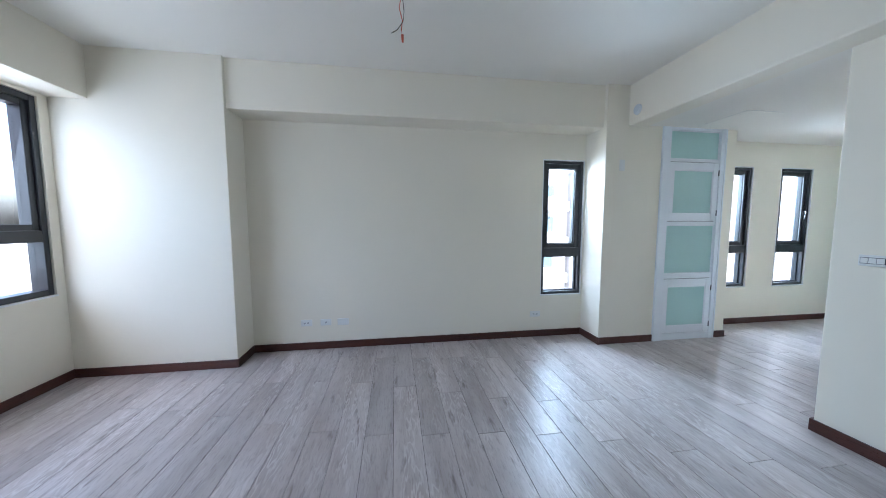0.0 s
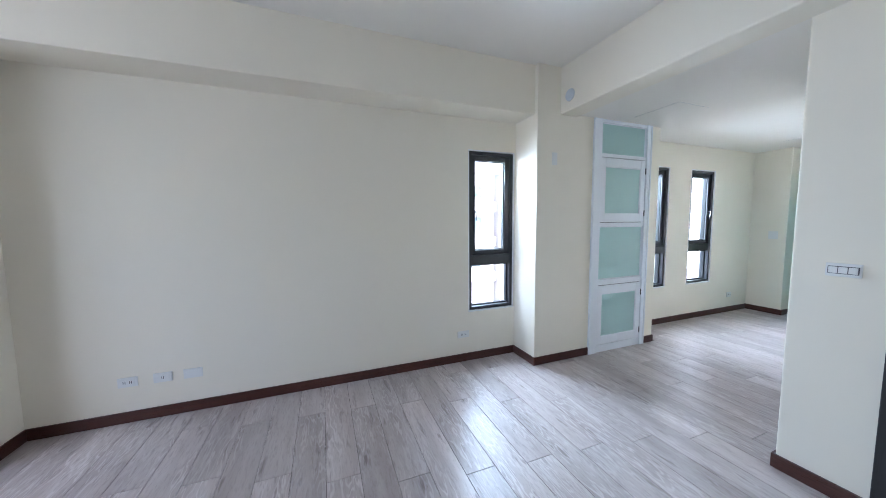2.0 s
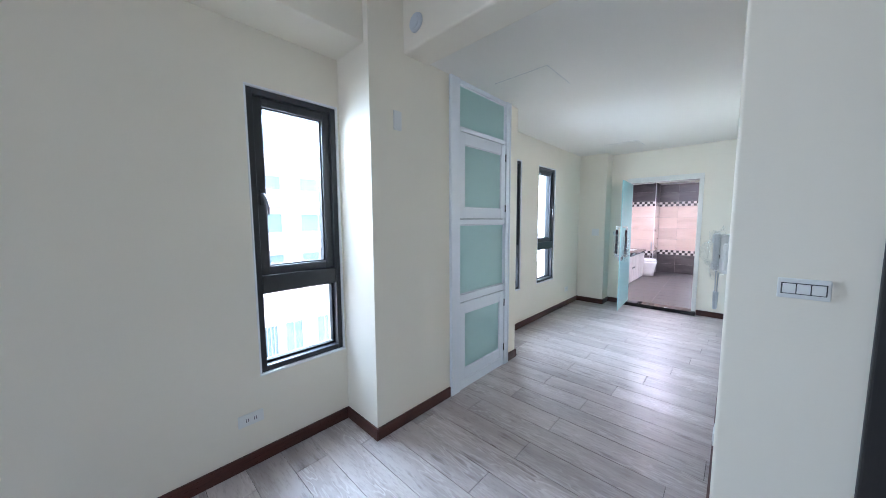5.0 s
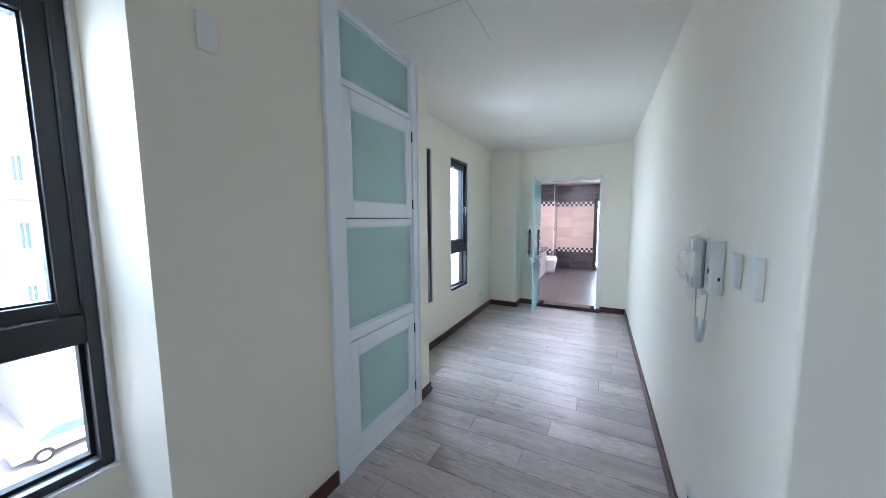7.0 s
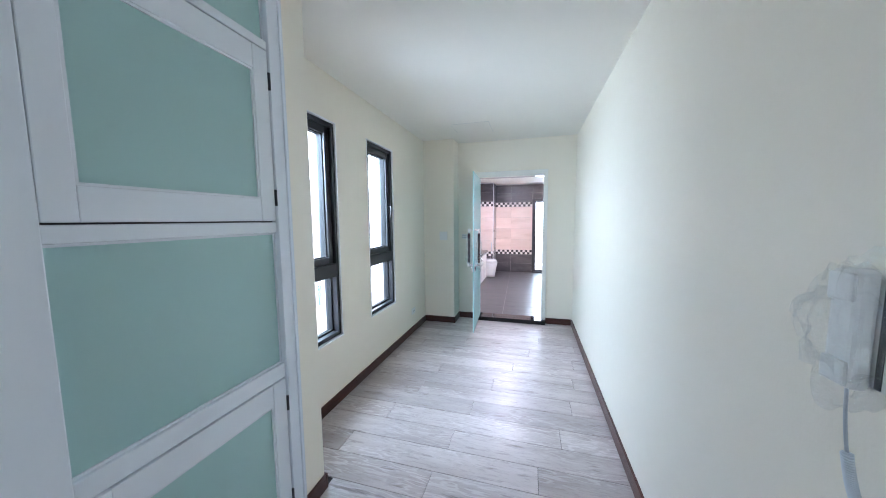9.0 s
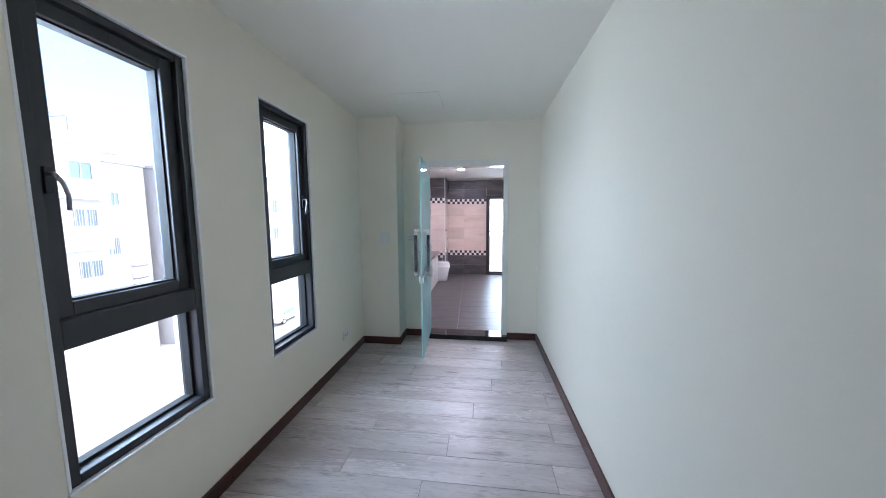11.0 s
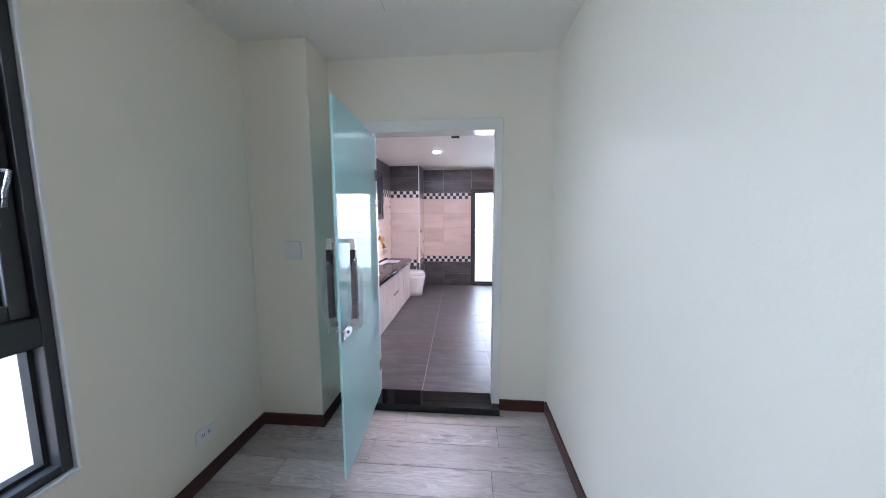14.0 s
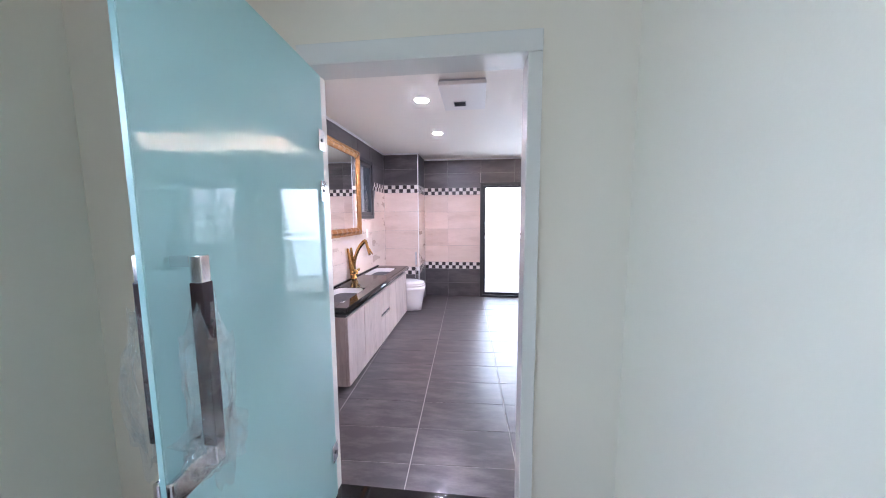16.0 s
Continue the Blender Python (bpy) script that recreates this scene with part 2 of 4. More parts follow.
BARK = material("bark", (0.12, 0.09, 0.07), 0.9, vary=0.2, scale=8)


# ---- mesh helpers ----
def bm_box(bm, x0, x1, y0, y1, z0, z1):
    v = [bm.verts.new(p) for p in ((x0, y0, z0), (x1, y0, z0), (x1, y1, z0), (x0, y1, z0), (x0, y0, z1), (x1, y0, z1), (x1, y1, z1), (x0, y1, z1))]
    for f in ((3, 2, 1, 0), (4, 5, 6, 7), (0, 1, 5, 4), (1, 2, 6, 5), (2, 3, 7, 6), (3, 0, 4, 7)):
        bm.faces.new([v[i] for i in f])
    return v


def box_bm(*boxes, bevel=0.0, segments=2):
    bm = bmesh.new()
    for b in boxes:
        bm_box(bm, *b)
    if bevel:
        bmesh.ops.bevel(bm, geom=bm.edges[:], offset=bevel, segments=segments, affect="EDGES", profile=0.5)
    return bm


def tube_bm(points, radius, sides=8, taper=1.0):
    """A round tube through the points."""
    bm, rings, pts = bmesh.new(), [], [Vector(p) for p in points]
    for i, p in enumerate(pts):
        d = (pts[min(i + 1, len(pts) - 1)] - pts[max(i - 1, 0)]).normalized()
        q = d.to_track_quat("Z", "Y")
        r = radius * (1 + (taper - 1) * i / max(1, len(pts) - 1))
        rings.append([bm.verts.new(p + q @ Vector((r * math.cos(a * 2 * math.pi / sides), r * math.sin(a * 2 * math.pi / sides), 0))) for a in range(sides)])
    for a, b in zip(rings, rings[1:]):
        for k in range(sides):
            bm.faces.new((a[k], a[(k + 1) % sides], b[(k + 1) % sides], b[k]))
    bm.faces.new(rings[0][::-1])
    bm.faces.new(rings[-1])
    return bm


def loft_bm(sections):
    """Closed rings of equal length joined into one skin, capped at both ends."""
    bm = bmesh.new()
    rings = [[bm.verts.new(p) for p in s] for s in sections]
    n = len(rings[0])
    for a, b in zip(rings, rings[1:]):
        for k in range(n):
            bm.faces.new((a[k], a[(k + 1) % n], b[(k + 1) % n], b[k]))
    bm.faces.new(rings[0][::-1])
    bm.faces.new(rings[-1])
    bmesh.ops.recalc_face_normals(bm, faces=bm.faces[:])
    return bm


def oval(cx, cy, z, rx, ry, n=24, square=2.0):
    pts = []
    for k in range(n):
        c, s_ = math.cos(2 * math.pi * k / n), math.sin(2 * math.pi * k / n)
        pts.append((cx + rx * math.copysign(abs(c) ** (2 / square), c), cy + ry * math.copysign(abs(s_) ** (2 / square), s_), z))
    return pts


def part(name, bm, mat, parent=None, label="", smooth=False):
    me = bpy.data.meshes.new(name)
    bm.to_mesh(me)
    bm.free()
    me.materials.append(mat)
    if smooth:
        for p in me.polygons:
            p.use_smooth = True
    ob = new(name, me)
    if parent is not None:
        ob.parent = parent
    if label:
        ob["label"] = label
    return ob


def thing(name, label, category, at=(0, 0, 0), turn=0.0, group="", kind=""):
    ob = new(name)
    ob.matrix_world = pose(*at, 0, 0, turn)
    return tagged(ob, label, category, group, kind)


def structure(name, bm, mat, label, category):
    return tagged(part(name, bm, mat), label, category, kind="structure")


# ---- the large structure ----
CW, WR, COL, BLK = 0.0, 0.045, 0.42, 2.062     # corridor window wall, room wall, column face, corridor inner wall
BLS = 2.086                                     # the inner wall runs a little out of square: its face at the south corner
HIGH, LOW, BEAM = 3.04, 2.60, 2.57
SOUTH, EAST, NORTH = -10.42, 5.2, 4.07
BF, BC = 0.05, 2.42                             # bathroom floor and ceiling


def wall_x(name, x0, x1, ya, yb, z0, z1, holes, mat, label):
    """A wall along y, with openings (ya, yb, za, zb) through it."""
    bm, y = bmesh.new(), ya
    for h in sorted(holes):
        bm_box(bm, x0, x1, y, h[0], z0, z1)
        bm_box(bm, x0, x1, h[0], h[1], z0, h[2])
        bm_box(bm, x0, x1, h[0], h[1], h[3], z1)
        y = h[1]
    bm_box(bm, x0, x1, y, yb, z0, z1)
    return structure(name, bm, mat, label, "wall")


def wall_y(name, y0, y1, xa, xb, z0, z1, holes, mat, label):
    bm, x = bmesh.new(), xa
    for h in sorted(holes):
        bm_box(bm, x, h[0], y0, y1, z0, z1)
        if h[2] > z0:
            bm_box(bm, h[0], h[1], y0, y1, z0, h[2])
        bm_box(bm, h[0], h[1], y0, y1, h[3], z1)
        x = h[1]
    bm_box(bm, x, xb, y0, y1, z0, z1)
    return structure(name, bm, mat, label, "wall")


WZ0, WZ1 = 0.54, 2.255
WIN1, WIN2, WIN3 = (-5.555, -4.995), (-2.950, -2.365), (-1.89, -1.32)
SWIN, BWIN = (0.49, 3.30, 0.82, 2.55), (2.44, 2.97, 1.43, 2.20)
floor = structure("floor", box_bm((-0.2, EAST, SOUTH - 0.2, 0.0, -0.2, -0.006)), JOINT, "grey-brown oak laminate plank floor running through room and corridor", "floor")
wall_x("wall_west_room", -0.2, WR, SOUTH - 0.2, -4.98, -0.2, 3.2, [(*WIN1, WZ0, WZ1)], PAINT, "cream painted plaster wall with one narrow window")
wall_x("wall_west_corridor", -0.2, CW, -3.21, 0.12, -0.2, 3.2, [(*WIN2, WZ0, WZ1), (*WIN3, WZ0, WZ1)], PAINT, "cream painted plaster corridor wall with two narrow windows")
wall_y("wall_south", SOUTH - 0.2, SOUTH, WR, EAST, -0.2, 3.2, [SWIN], PAINT, "cream painted plaster wall with a wide window")
structure("wall_east", box_bm((EAST, EAST + 0.2, SOUTH - 0.2, 0.12, -0.2, 3.2)), PAINT, "cream painted plaster wall closing the room", "wall")
wall_y("wall_block_south", -4.485, -4.345, BLK + 0.165, EAST, -0.2, 3.2, [(2.44, 3.45, -0.2, 2.28)], PAINT, "cream painted plaster wall beside the stair door")


def inner_x(y):
    """The corridor face of the inner wall at y."""
    return BLK + (BLS - BLK) * y / -4.485


bmc = loft_bm([[(BLS, -4.485, z), (BLK, 0.0, z), (BLK + 0.165, 0.0, z), (BLK + 0.165, -4.485, z)] for z in (-0.2, 3.2)])
bmesh.ops.bevel(bmc, geom=[e for e in bmc.edges if all(v.co.x < BLS + 0.01 and v.co.y < -4.4 for v in e.verts)], offset=0.012, segments=5, affect="EDGES", profile=0.5)
structure("wall_corridor_east", bmc, PAINT, "cream painted plaster corridor wall with a rounded corner", "wall")
wall_y("wall_north_corridor", 0.0, 0.12, CW, EAST, -0.2, 3.2, [(0.70, 1.70, -0.2, 2.12)], PAINT, "cream painted plaster wall round the glass door")
FOOT = ((-0.2, -4.98), (COL, -4.98), (COL, -4.255), (0.28, -4.255), (0.28, -3.37), (COL, -3.37), (COL, -3.21), (-0.2, -3.21))
structure("column_corridor", loft_bm([[(px, py, pz) for px, py in FOOT] for pz in (0.0, 3.2)]), PAINT, "cream painted column with a recess for the panel door", "column")
structure("column_corner", box_bm((CW - 0.02, 0.445, -0.295, 0.02, -0.05, 2.7), bevel=0.008), PAINT, "cream painted corner column beside the glass door", "column")
structure("column_room", box_bm((WR - 0.02, 0.41, SOUTH - 0.02, -8.99, -0.05, 3.2), bevel=0.006), PAINT, "cream painted wide corner column", "column")
structure("beam_west", box_bm((WR - 0.02, 0.37, -9.0, -4.97, BEAM, 3.2), bevel=0.006), PAINT, "cream painted boxed beam along the ceiling", "beam")
structure("beam_south", box_bm((0.40, EAST + 0.02, SOUTH - 0.02, SOUTH + 0.31, BEAM + 0.01, 3.2), bevel=0.006), PAINT, "cream painted boxed beam over the wide window", "beam")
structure("beam_header", box_bm((COL - 0.02, EAST + 0.02, -4.70, -4.47, LOW - 0.015, 3.2), bevel=0.012), PAINT, "cream painted header where the ceiling drops", "beam")
structure("ceiling_room", box_bm((-0.2, EAST + 0.2, SOUTH - 0.2, -4.485, HIGH, 3.35)), CEIL, "white painted plaster ceiling", "ceiling")
structure("ceiling_corridor", box_bm((-0.2, BLS + 0.03, -4.5, 0.12, LOW, 2.9)), CEIL, "white painted lowered plaster ceiling", "ceiling")
structure("ceiling_stair", box_bm((BLS + 0.03, EAST, -4.485, 0.12, 2.7, 2.9)), CEIL, "painted stair ceiling", "ceiling")
# hidden landing walls, their shade given by the dark colour
structure("wall_stair_lining", box_bm((2.2, 2.24, -4.345, 0.0, 0, 2.7), (2.24, EAST, -2.6, -2.56, 0, 2.7), (3.45, 3.49, -4.345, -2.6, 0, 2.7)), STAIRP, "stair landing wall, coloured dark in place of the unlit shade", "wall")


def skirting(x0, x1, y0, y1):
    ob = structure("baseboard", box_bm((x0, x1, y0, y1, 0.0, 0.085), bevel=0.003), SKIRT, "dark red-brown wooden baseboard", "baseboard")
    return ob


SK = 0.014
skirting(WR, WR + SK, -8.99 + SK, -4.98 - SK)
skirting(WR, COL + SK, -4.98 - SK, -4.98)
skirting(COL, COL + SK, -4.98, -4.257)
skirting(COL, COL + SK, -3.368, -3.21)
skirting(CW, COL + SK, -3.21, -3.21 + SK)
skirting(CW, CW + SK, -3.21 + SK, -0.295 - SK)
skirting(CW, 0.445 + SK, -0.295 - SK, -0.295)
skirting(0.445, 0.445 + SK, -0.295, -SK)
skirting(0.445, 0.698, -SK, 0.0)
skirting(1.708, BLK - SK, -SK, 0.0)
structure("baseboard", loft_bm([[(BLS - SK, -4.485, z), (BLK - SK, -SK, z), (BLK, -SK, z), (BLS, -4.485, z)] for z in (0.0, 0.085)]), SKIRT, "dark red-brown wooden baseboard", "baseboard")
skirting(BLS - SK, 2.438, -4.485 - SK, -4.485)
skirting(0.41, 0.41 + SK, SOUTH + SK, -8.99)
skirting(WR, 0.41 + SK, -8.99, -8.99 + SK)
skirting(0.41, EAST, SOUTH, SOUTH + SK)
skirting(3.62, EAST, -4.485 - SK, -4.485)
skirting(EAST - SK, EAST, SOUTH + SK, -4.485 - SK)
skirting(2.24, 3.45, -2.6 - SK, -2.6)

# bathroom shell
floor_bath = structure("floor_bathroom", box_bm((-0.2, EAST, 0.10, NORTH + 0.2, -0.2, BF - 0.0016)), GROUT, "grey stone-look tile floor with pale joints", "floor")
COVE = (2.15, 4.75, 0.75, 3.45)
X0, X1, YA, YB = COVE
structure("ceiling_bathroom", box_bm((-0.2, X0, 0.12, NORTH + 0.2, BC, BC + 0.04), (X1, EAST, 0.12, NORTH + 0.2, BC, BC + 0.04), (X0, X1, 0.12, YA, BC, BC + 0.04), (X0, X1, YB, NORTH + 0.2, BC, BC + 0.04), (-0.2, EAST, 0.12, NORTH + 0.2, 2.66, 2.9), (-0.2, X0 - 0.2, 0.12, NORTH + 0.2, BC + 0.04, 2.66), (X1 + 0.2, EAST, 0.12, NORTH + 0.2, BC + 0.04, 2.66), (X0 - 0.2, X1 + 0.2, 0.12, YA - 0.2, BC + 0.04, 2.66), (X0 - 0.2, X1 + 0.2, YB + 0.2, NORTH + 0.2, BC + 0.04, 2.66)), CEIL, "white plaster bathroom ceiling with a recessed tray", "ceiling")
wall_w = wall_x("wall_west_bathroom", -0.2, -0.008, 0.12, NORTH + 0.2, -0.2, 3.0, [BWIN], GROUT, "bathroom wall in dark and cream tile with mosaic bands")
NDOOR, NWIN = (1.50, 3.08, BF, 2.02), (3.70, 4.60, 0.95, 2.02)
wall_n = wall_y("wall_north_bathroom", NORTH + 0.008, NORTH + 0.2, -0.2, EAST, -0.2, 3.0, [NDOOR, NWIN], GROUT, "bathroom end wall in dark and cream tile with mosaic bands")
wall_e = structure("wall_east_bathroom", box_bm((EAST, EAST + 0.2, 0.12, NORTH + 0.2, -0.2, 3.0)), CREAMTILE, "cream tiled bathroom wall", "wall")
wall_s = structure("wall_south_bathroom", box_bm((0.0, 0.69, 0.121, 0.13, BF, BC), (1.71, EAST, 0.121, 0.13, BF, BC), (0.69, 1.71, 0.121, 0.13, 2.13, BC)), CREAMTILE, "cream tiled bathroom wall round the door", "wall")
pillar = structure("column_bathroom", box_bm((-0.1, 0.531, 3.495, NORTH + 0.1, BF, BC)), GROUT, "tiled bathroom pillar with dark and cream tile bands", "column")
structure("trim", box_bm((0.532, 0.545, 3.481, 3.494, BF, BC), bevel=0.002), TRIMW, "white edge strip on the tiled pillar corner", "trim")
structure("trim", box_bm((-0.008, 0.012, 0.13, 3.48, BC - 0.022, BC)), TRIMW, "white shadow strip under the bathroom ceiling", "trim")
structure("trim", box_bm((0.54, EAST, NORTH - 0.012, NORTH + 0.008, BC - 0.022, BC)), TRIMW, "white shadow strip under the bathroom ceiling", "trim")
structure("trim", box_bm((0.0, 0.531, 3.475, 3.487, BC - 0.022, BC)), TRIMW, "white shadow strip under the bathroom ceiling", "trim")
structure("threshold", box_bm((0.754, 1.648, -0.02, 0.115, 0.0, 0.058), (0.700, 1.706, -0.090, -0.0195, 0.0, 0.0581), bevel=0.003), GRANITE, "polished black granite threshold under the glass door", "threshold")


# ---- windows ----
def lever(parent, y, z, x, side):
    """A casement handle: plate and a curved lever that hangs down."""
    h = part("handle", box_bm((x, x + 0.012, y - 0.012, y + 0.012, z - 0.045, z + 0.045), bevel=0.003), ALU, parent, "dark casement handle")
    pts = [(x + 0.012, y, z + 0.02), (x + 0.035, y, z + 0.018), (x + 0.045, y + side * 0.012, z - 0.01), (x + 0.045, y + side * 0.022, z - 0.05), (x + 0.038, y + side * 0.024, z - 0.10)]
    part("lever", tube_bm(pts, 0.008, 8, 0.8), LEVER, h, "curved grey metal lever", True)


def narrow_window(name, span, x, handle_low):
    """Fixed pane below, casement above, in a dark aluminium frame set back from the wall face x."""
    y0, y1 = span
    w = thing(name, "narrow dark aluminium window with a casement over a fixed pane", "window", kind="structure")
    xi, xo, f, g = x - 0.012, x - 0.13, 0.043, 0.009
    fr = part("window_frame", box_bm((xo, xi, y0 + g, y0 + f, WZ0 + g, WZ1 - g), (xo, xi, y1 - f, y1 - g, WZ0 + g, WZ1 - g), (xo, xi - 0.002, y0 + f, y1 - f, WZ0 + g, WZ0 + f), (xo, xi - 0.002, y0 + f, y1 - f, WZ1 - f, WZ1 - g), (xo, xi - 0.002, y0 + f, y1 - f, 1.04, 1.145), bevel=0.003), ALU, w)
    part("glazing_bead", box_bm((xo + 0.03, xi - 0.05, y0 + f, y0 + f + 0.014, WZ0 + f, 1.04), (xo + 0.03, xi - 0.05, y1 - f - 0.014, y1 - f, WZ0 + f, 1.04), (xo + 0.03, xi - 0.05, y0 + f + 0.014, y1 - f - 0.014, WZ0 + f, WZ0 + f + 0.014), (xo + 0.03, xi - 0.05, y0 + f + 0.014, y1 - f - 0.014, 1.026, 1.04)), RUBBER, fr)
    part("pane", box_bm((xo + 0.045, xo + 0.051, y0 + f + 0.005, y1 - f - 0.005, WZ0 + f + 0.005, 1.035)), GLASS, w)
    s0, s1, zb, zt, sf = y0 + f + 0.002, y1 - f - 0.002, 1.147, WZ1 - f - 0.002, 0.052
    xs0, xs1 = xo + 0.01, xi - 0.025
    sash = part("casement", box_bm((xs0, xs1, s0, s0 + sf, zb, zt), (xs0, xs1, s1 - sf, s1, zb, zt), (xs0, xs1 - 0.001, s0 + sf, s1 - sf, zb, zb + sf), (xs0, xs1 - 0.001, s0 + sf, s1 - sf, zt - sf, zt), bevel=0.004), ALU, w)
    part("gasket", box_bm((xs0 + 0.02, xs1 - 0.02, s0 + sf, s0 + sf + 0.008, zb + sf, zt - sf), (xs0 + 0.02, xs1 - 0.02, s1 - sf - 0.008, s1 - sf, zb + sf, zt - sf), (xs0 + 0.02, xs1 - 0.02, s0 + sf + 0.008, s1 - sf - 0.008, zb + sf, zb + sf + 0.008), (xs0 + 0.02, xs1 - 0.02, s0 + sf + 0.008, s1 - sf - 0.008, zt - sf - 0.008, zt - sf)), RUBBER, sash)
    part("pane", box_bm((xs0 + 0.03, xs0 + 0.036, s0 + sf, s1 - sf, zb + sf, zt - sf)), GLASS, w)
    lever(w, s0 + 0.025 if handle_low else s1 - 0.025, 1.62, xs1, 1 if handle_low else -1)
    part("window_sill", box_bm((x - 0.10, x + 0.006, y0 - 0.004, y1 + 0.004, WZ0 - 0.006, WZ0 + g - 0.001), bevel=0.004), TRIMW, w, "white plastered sill edge")
    part("window_lining", box_bm((x - 0.10, x + 0.003, y0 - 0.003, y0 + g - 0.001, WZ0 + g, WZ1 - g), (x - 0.10, x + 0.003, y1 - g + 0.001, y1 + 0.003, WZ0 + g, WZ1 - g), (x - 0.10, x + 0.003, y0 - 0.003, y1 + 0.003, WZ1 - g + 0.001, WZ1 + 0.003), bevel=0.003), TRIMW, w, "white plastered reveal edge")
    return w


narrow_window("window_1", WIN1, WR, True)
narrow_window("window_2", WIN2, CW, True)
narrow_window("window_3", WIN3, CW, False)

# wide window of the room, two casements over fixed lights
w = thing("window_4", "wide dark aluminium window with casements over fixed panes", "window", kind="structure")
x0, x1, z0, z1 = SWIN
yo, yi = SOUTH - 0.14, SOUTH - 0.015
part("window_frame", box_bm((x0 + 0.004, x0 + 0.05, yo, yi, z0 + 0.004, z1 - 0.004), (x1 - 0.05, x1 - 0.004, yo, yi, z0 + 0.004, z1 - 0.004), (x0 + 0.05, x1 - 0.05, yo, yi - 0.002, z0 + 0.004, z0 + 0.055), (x0 + 0.05, x1 - 0.05, yo, yi - 0.002, z1 - 0.055, z1 - 0.004), (x0 + 0.05, x1 - 0.05, yo, yi - 0.002, 1.30, 1.40), (1.89, 1.94, yo, yi - 0.004, z0 + 0.05, z1 - 0.05), bevel=0.003), ALU, w)
for a, b in ((x0 + 0.05, 1.89), (1.94, x1 - 0.05)):
    part("pane", box_bm((a, b, yo + 0.05, yo + 0.056, z0 + 0.055, 1.30)), GLASS, w)
    sash = part("casement", box_bm((a, a + 0.05, yo + 0.01, yi - 0.02, 1.402, z1 - 0.057), (b - 0.05, b, yo + 0.01, yi - 0.02, 1.402, z1 - 0.057), (a + 0.05, b - 0.05, yo + 0.01, yi - 0.021, 1.402, 1.452), (a + 0.05, b - 0.05, yo + 0.01, yi - 0.021, z1 - 0.107, z1 - 0.057), bevel=0.004), ALU, w)
    part("pane", box_bm((a + 0.05, b - 0.05, yo + 0.04, yo + 0.046, 1.452, z1 - 0.107)), GLASS, w)
part("window_sill", box_bm((x0 - 0.01, x1 + 0.01, SOUTH - 0.015, SOUTH + 0.006, z0 - 0.012, z0 + 0.002), bevel=0.003), TRIMW, w)

# small bathroom window beside the mirror
w = thing("window_5", "small dark aluminium bathroom window", "window", kind="structure")
y0, y1, z0, z1 = BWIN
part("window_frame", box_bm((-0.12, 0.008, y0, y0 + 0.045, z0, z1), (-0.12, 0.008, y1 - 0.045, y1, z0, z1), (-0.12, 0.006, y0 + 0.045, y1 - 0.045, z0, z0 + 0.045), (-0.12, 0.006, y0 + 0.045, y1 - 0.045, z1 - 0.045, z1), bevel=0.003), ALU, w)
part("casement", box_bm((-0.06, -0.004, y0 + 0.046, y0 + 0.09, z0 + 0.046, z1 - 0.046), (-0.06, -0.004, y1 - 0.09, y1 - 0.046, z0 + 0.046, z1 - 0.046), (-0.06, -0.005, y0 + 0.09, y1 - 0.09, z0 + 0.046, z0 + 0.09), (-0.06, -0.005, y0 + 0.09, y1 - 0.09, z1 - 0.09, z1 - 0.046), bevel=0.003), ALU, w)
part("pane", box_bm((-0.03, -0.024, y0 + 0.09, y1 - 0.09, z0 + 0.09, z1 - 0.09)), GLASS, w)
lever(w, y1 - 0.06, 1.80, -0.004, -1)

# balcony door and window at the end of the bathroom
w = thing("window_6", "dark aluminium framed glazed balcony door", "window", kind="structure")
x0, x1, z0, z1 = NDOOR
part("window_frame", box_bm((x0, x0 + 0.05, NORTH - 0.01, NORTH + 0.13, z0, z1), (x1 - 0.05, x1, NORTH - 0.01, NORTH + 0.13, z0, z1), (x0 + 0.05, x1 - 0.05, NORTH - 0.008, NORTH + 0.13, z0, z0 + 0.035), (x0 + 0.05, x1 - 0.05, NORTH - 0.008, NORTH + 0.13, z1 - 0.05, z1), bevel=0.003), ALU, w)
for a, b in ((x0 + 0.05, 2.29), (2.29, x1 - 0.05)):
    part("casement", box_bm((a, a + 0.04, NORTH + 0.03, NORTH + 0.08, z0 + 0.035, z1 - 0.05), (b - 0.04, b, NORTH + 0.03, NORTH + 0.08, z0 + 0.035, z1 - 0.05), (a + 0.04, b - 0.04, NORTH + 0.031, NORTH + 0.08, z0 + 0.035, z0 + 0.075), (a + 0.04, b - 0.04, NORTH + 0.031, NORTH + 0.08, z1 - 0.085, z1 - 0.05), bevel=0.003), ALU, w)
    part("pane", box_bm((a + 0.04, b - 0.04, NORTH + 0.05, NORTH + 0.056, z0 + 0.075, z1 - 0.085)), GLASS, w)
w = thing("window_7", "wide white-framed window over the bathtub", "window", kind="structure")
x0, x1, z0, z1 = NWIN
part("window_frame", box_bm((x0, x0 + 0.05, NORTH - 0.01, NORTH + 0.13, z0, z1), (x1 - 0.05, x1, NORTH - 0.01, NORTH + 0.13, z0, z1), (x0 + 0.05, x1 - 0.05, NORTH - 0.008, NORTH + 0.13, z0, z0 + 0.05), (x0 + 0.05, x1 - 0.05, NORTH - 0.008, NORTH + 0.13, z1 - 0.05, z1), (4.13, 4.17, NORTH - 0.006, NORTH + 0.13, z0 + 0.05, z1 - 0.05), bevel=0.003), LACQ, w)
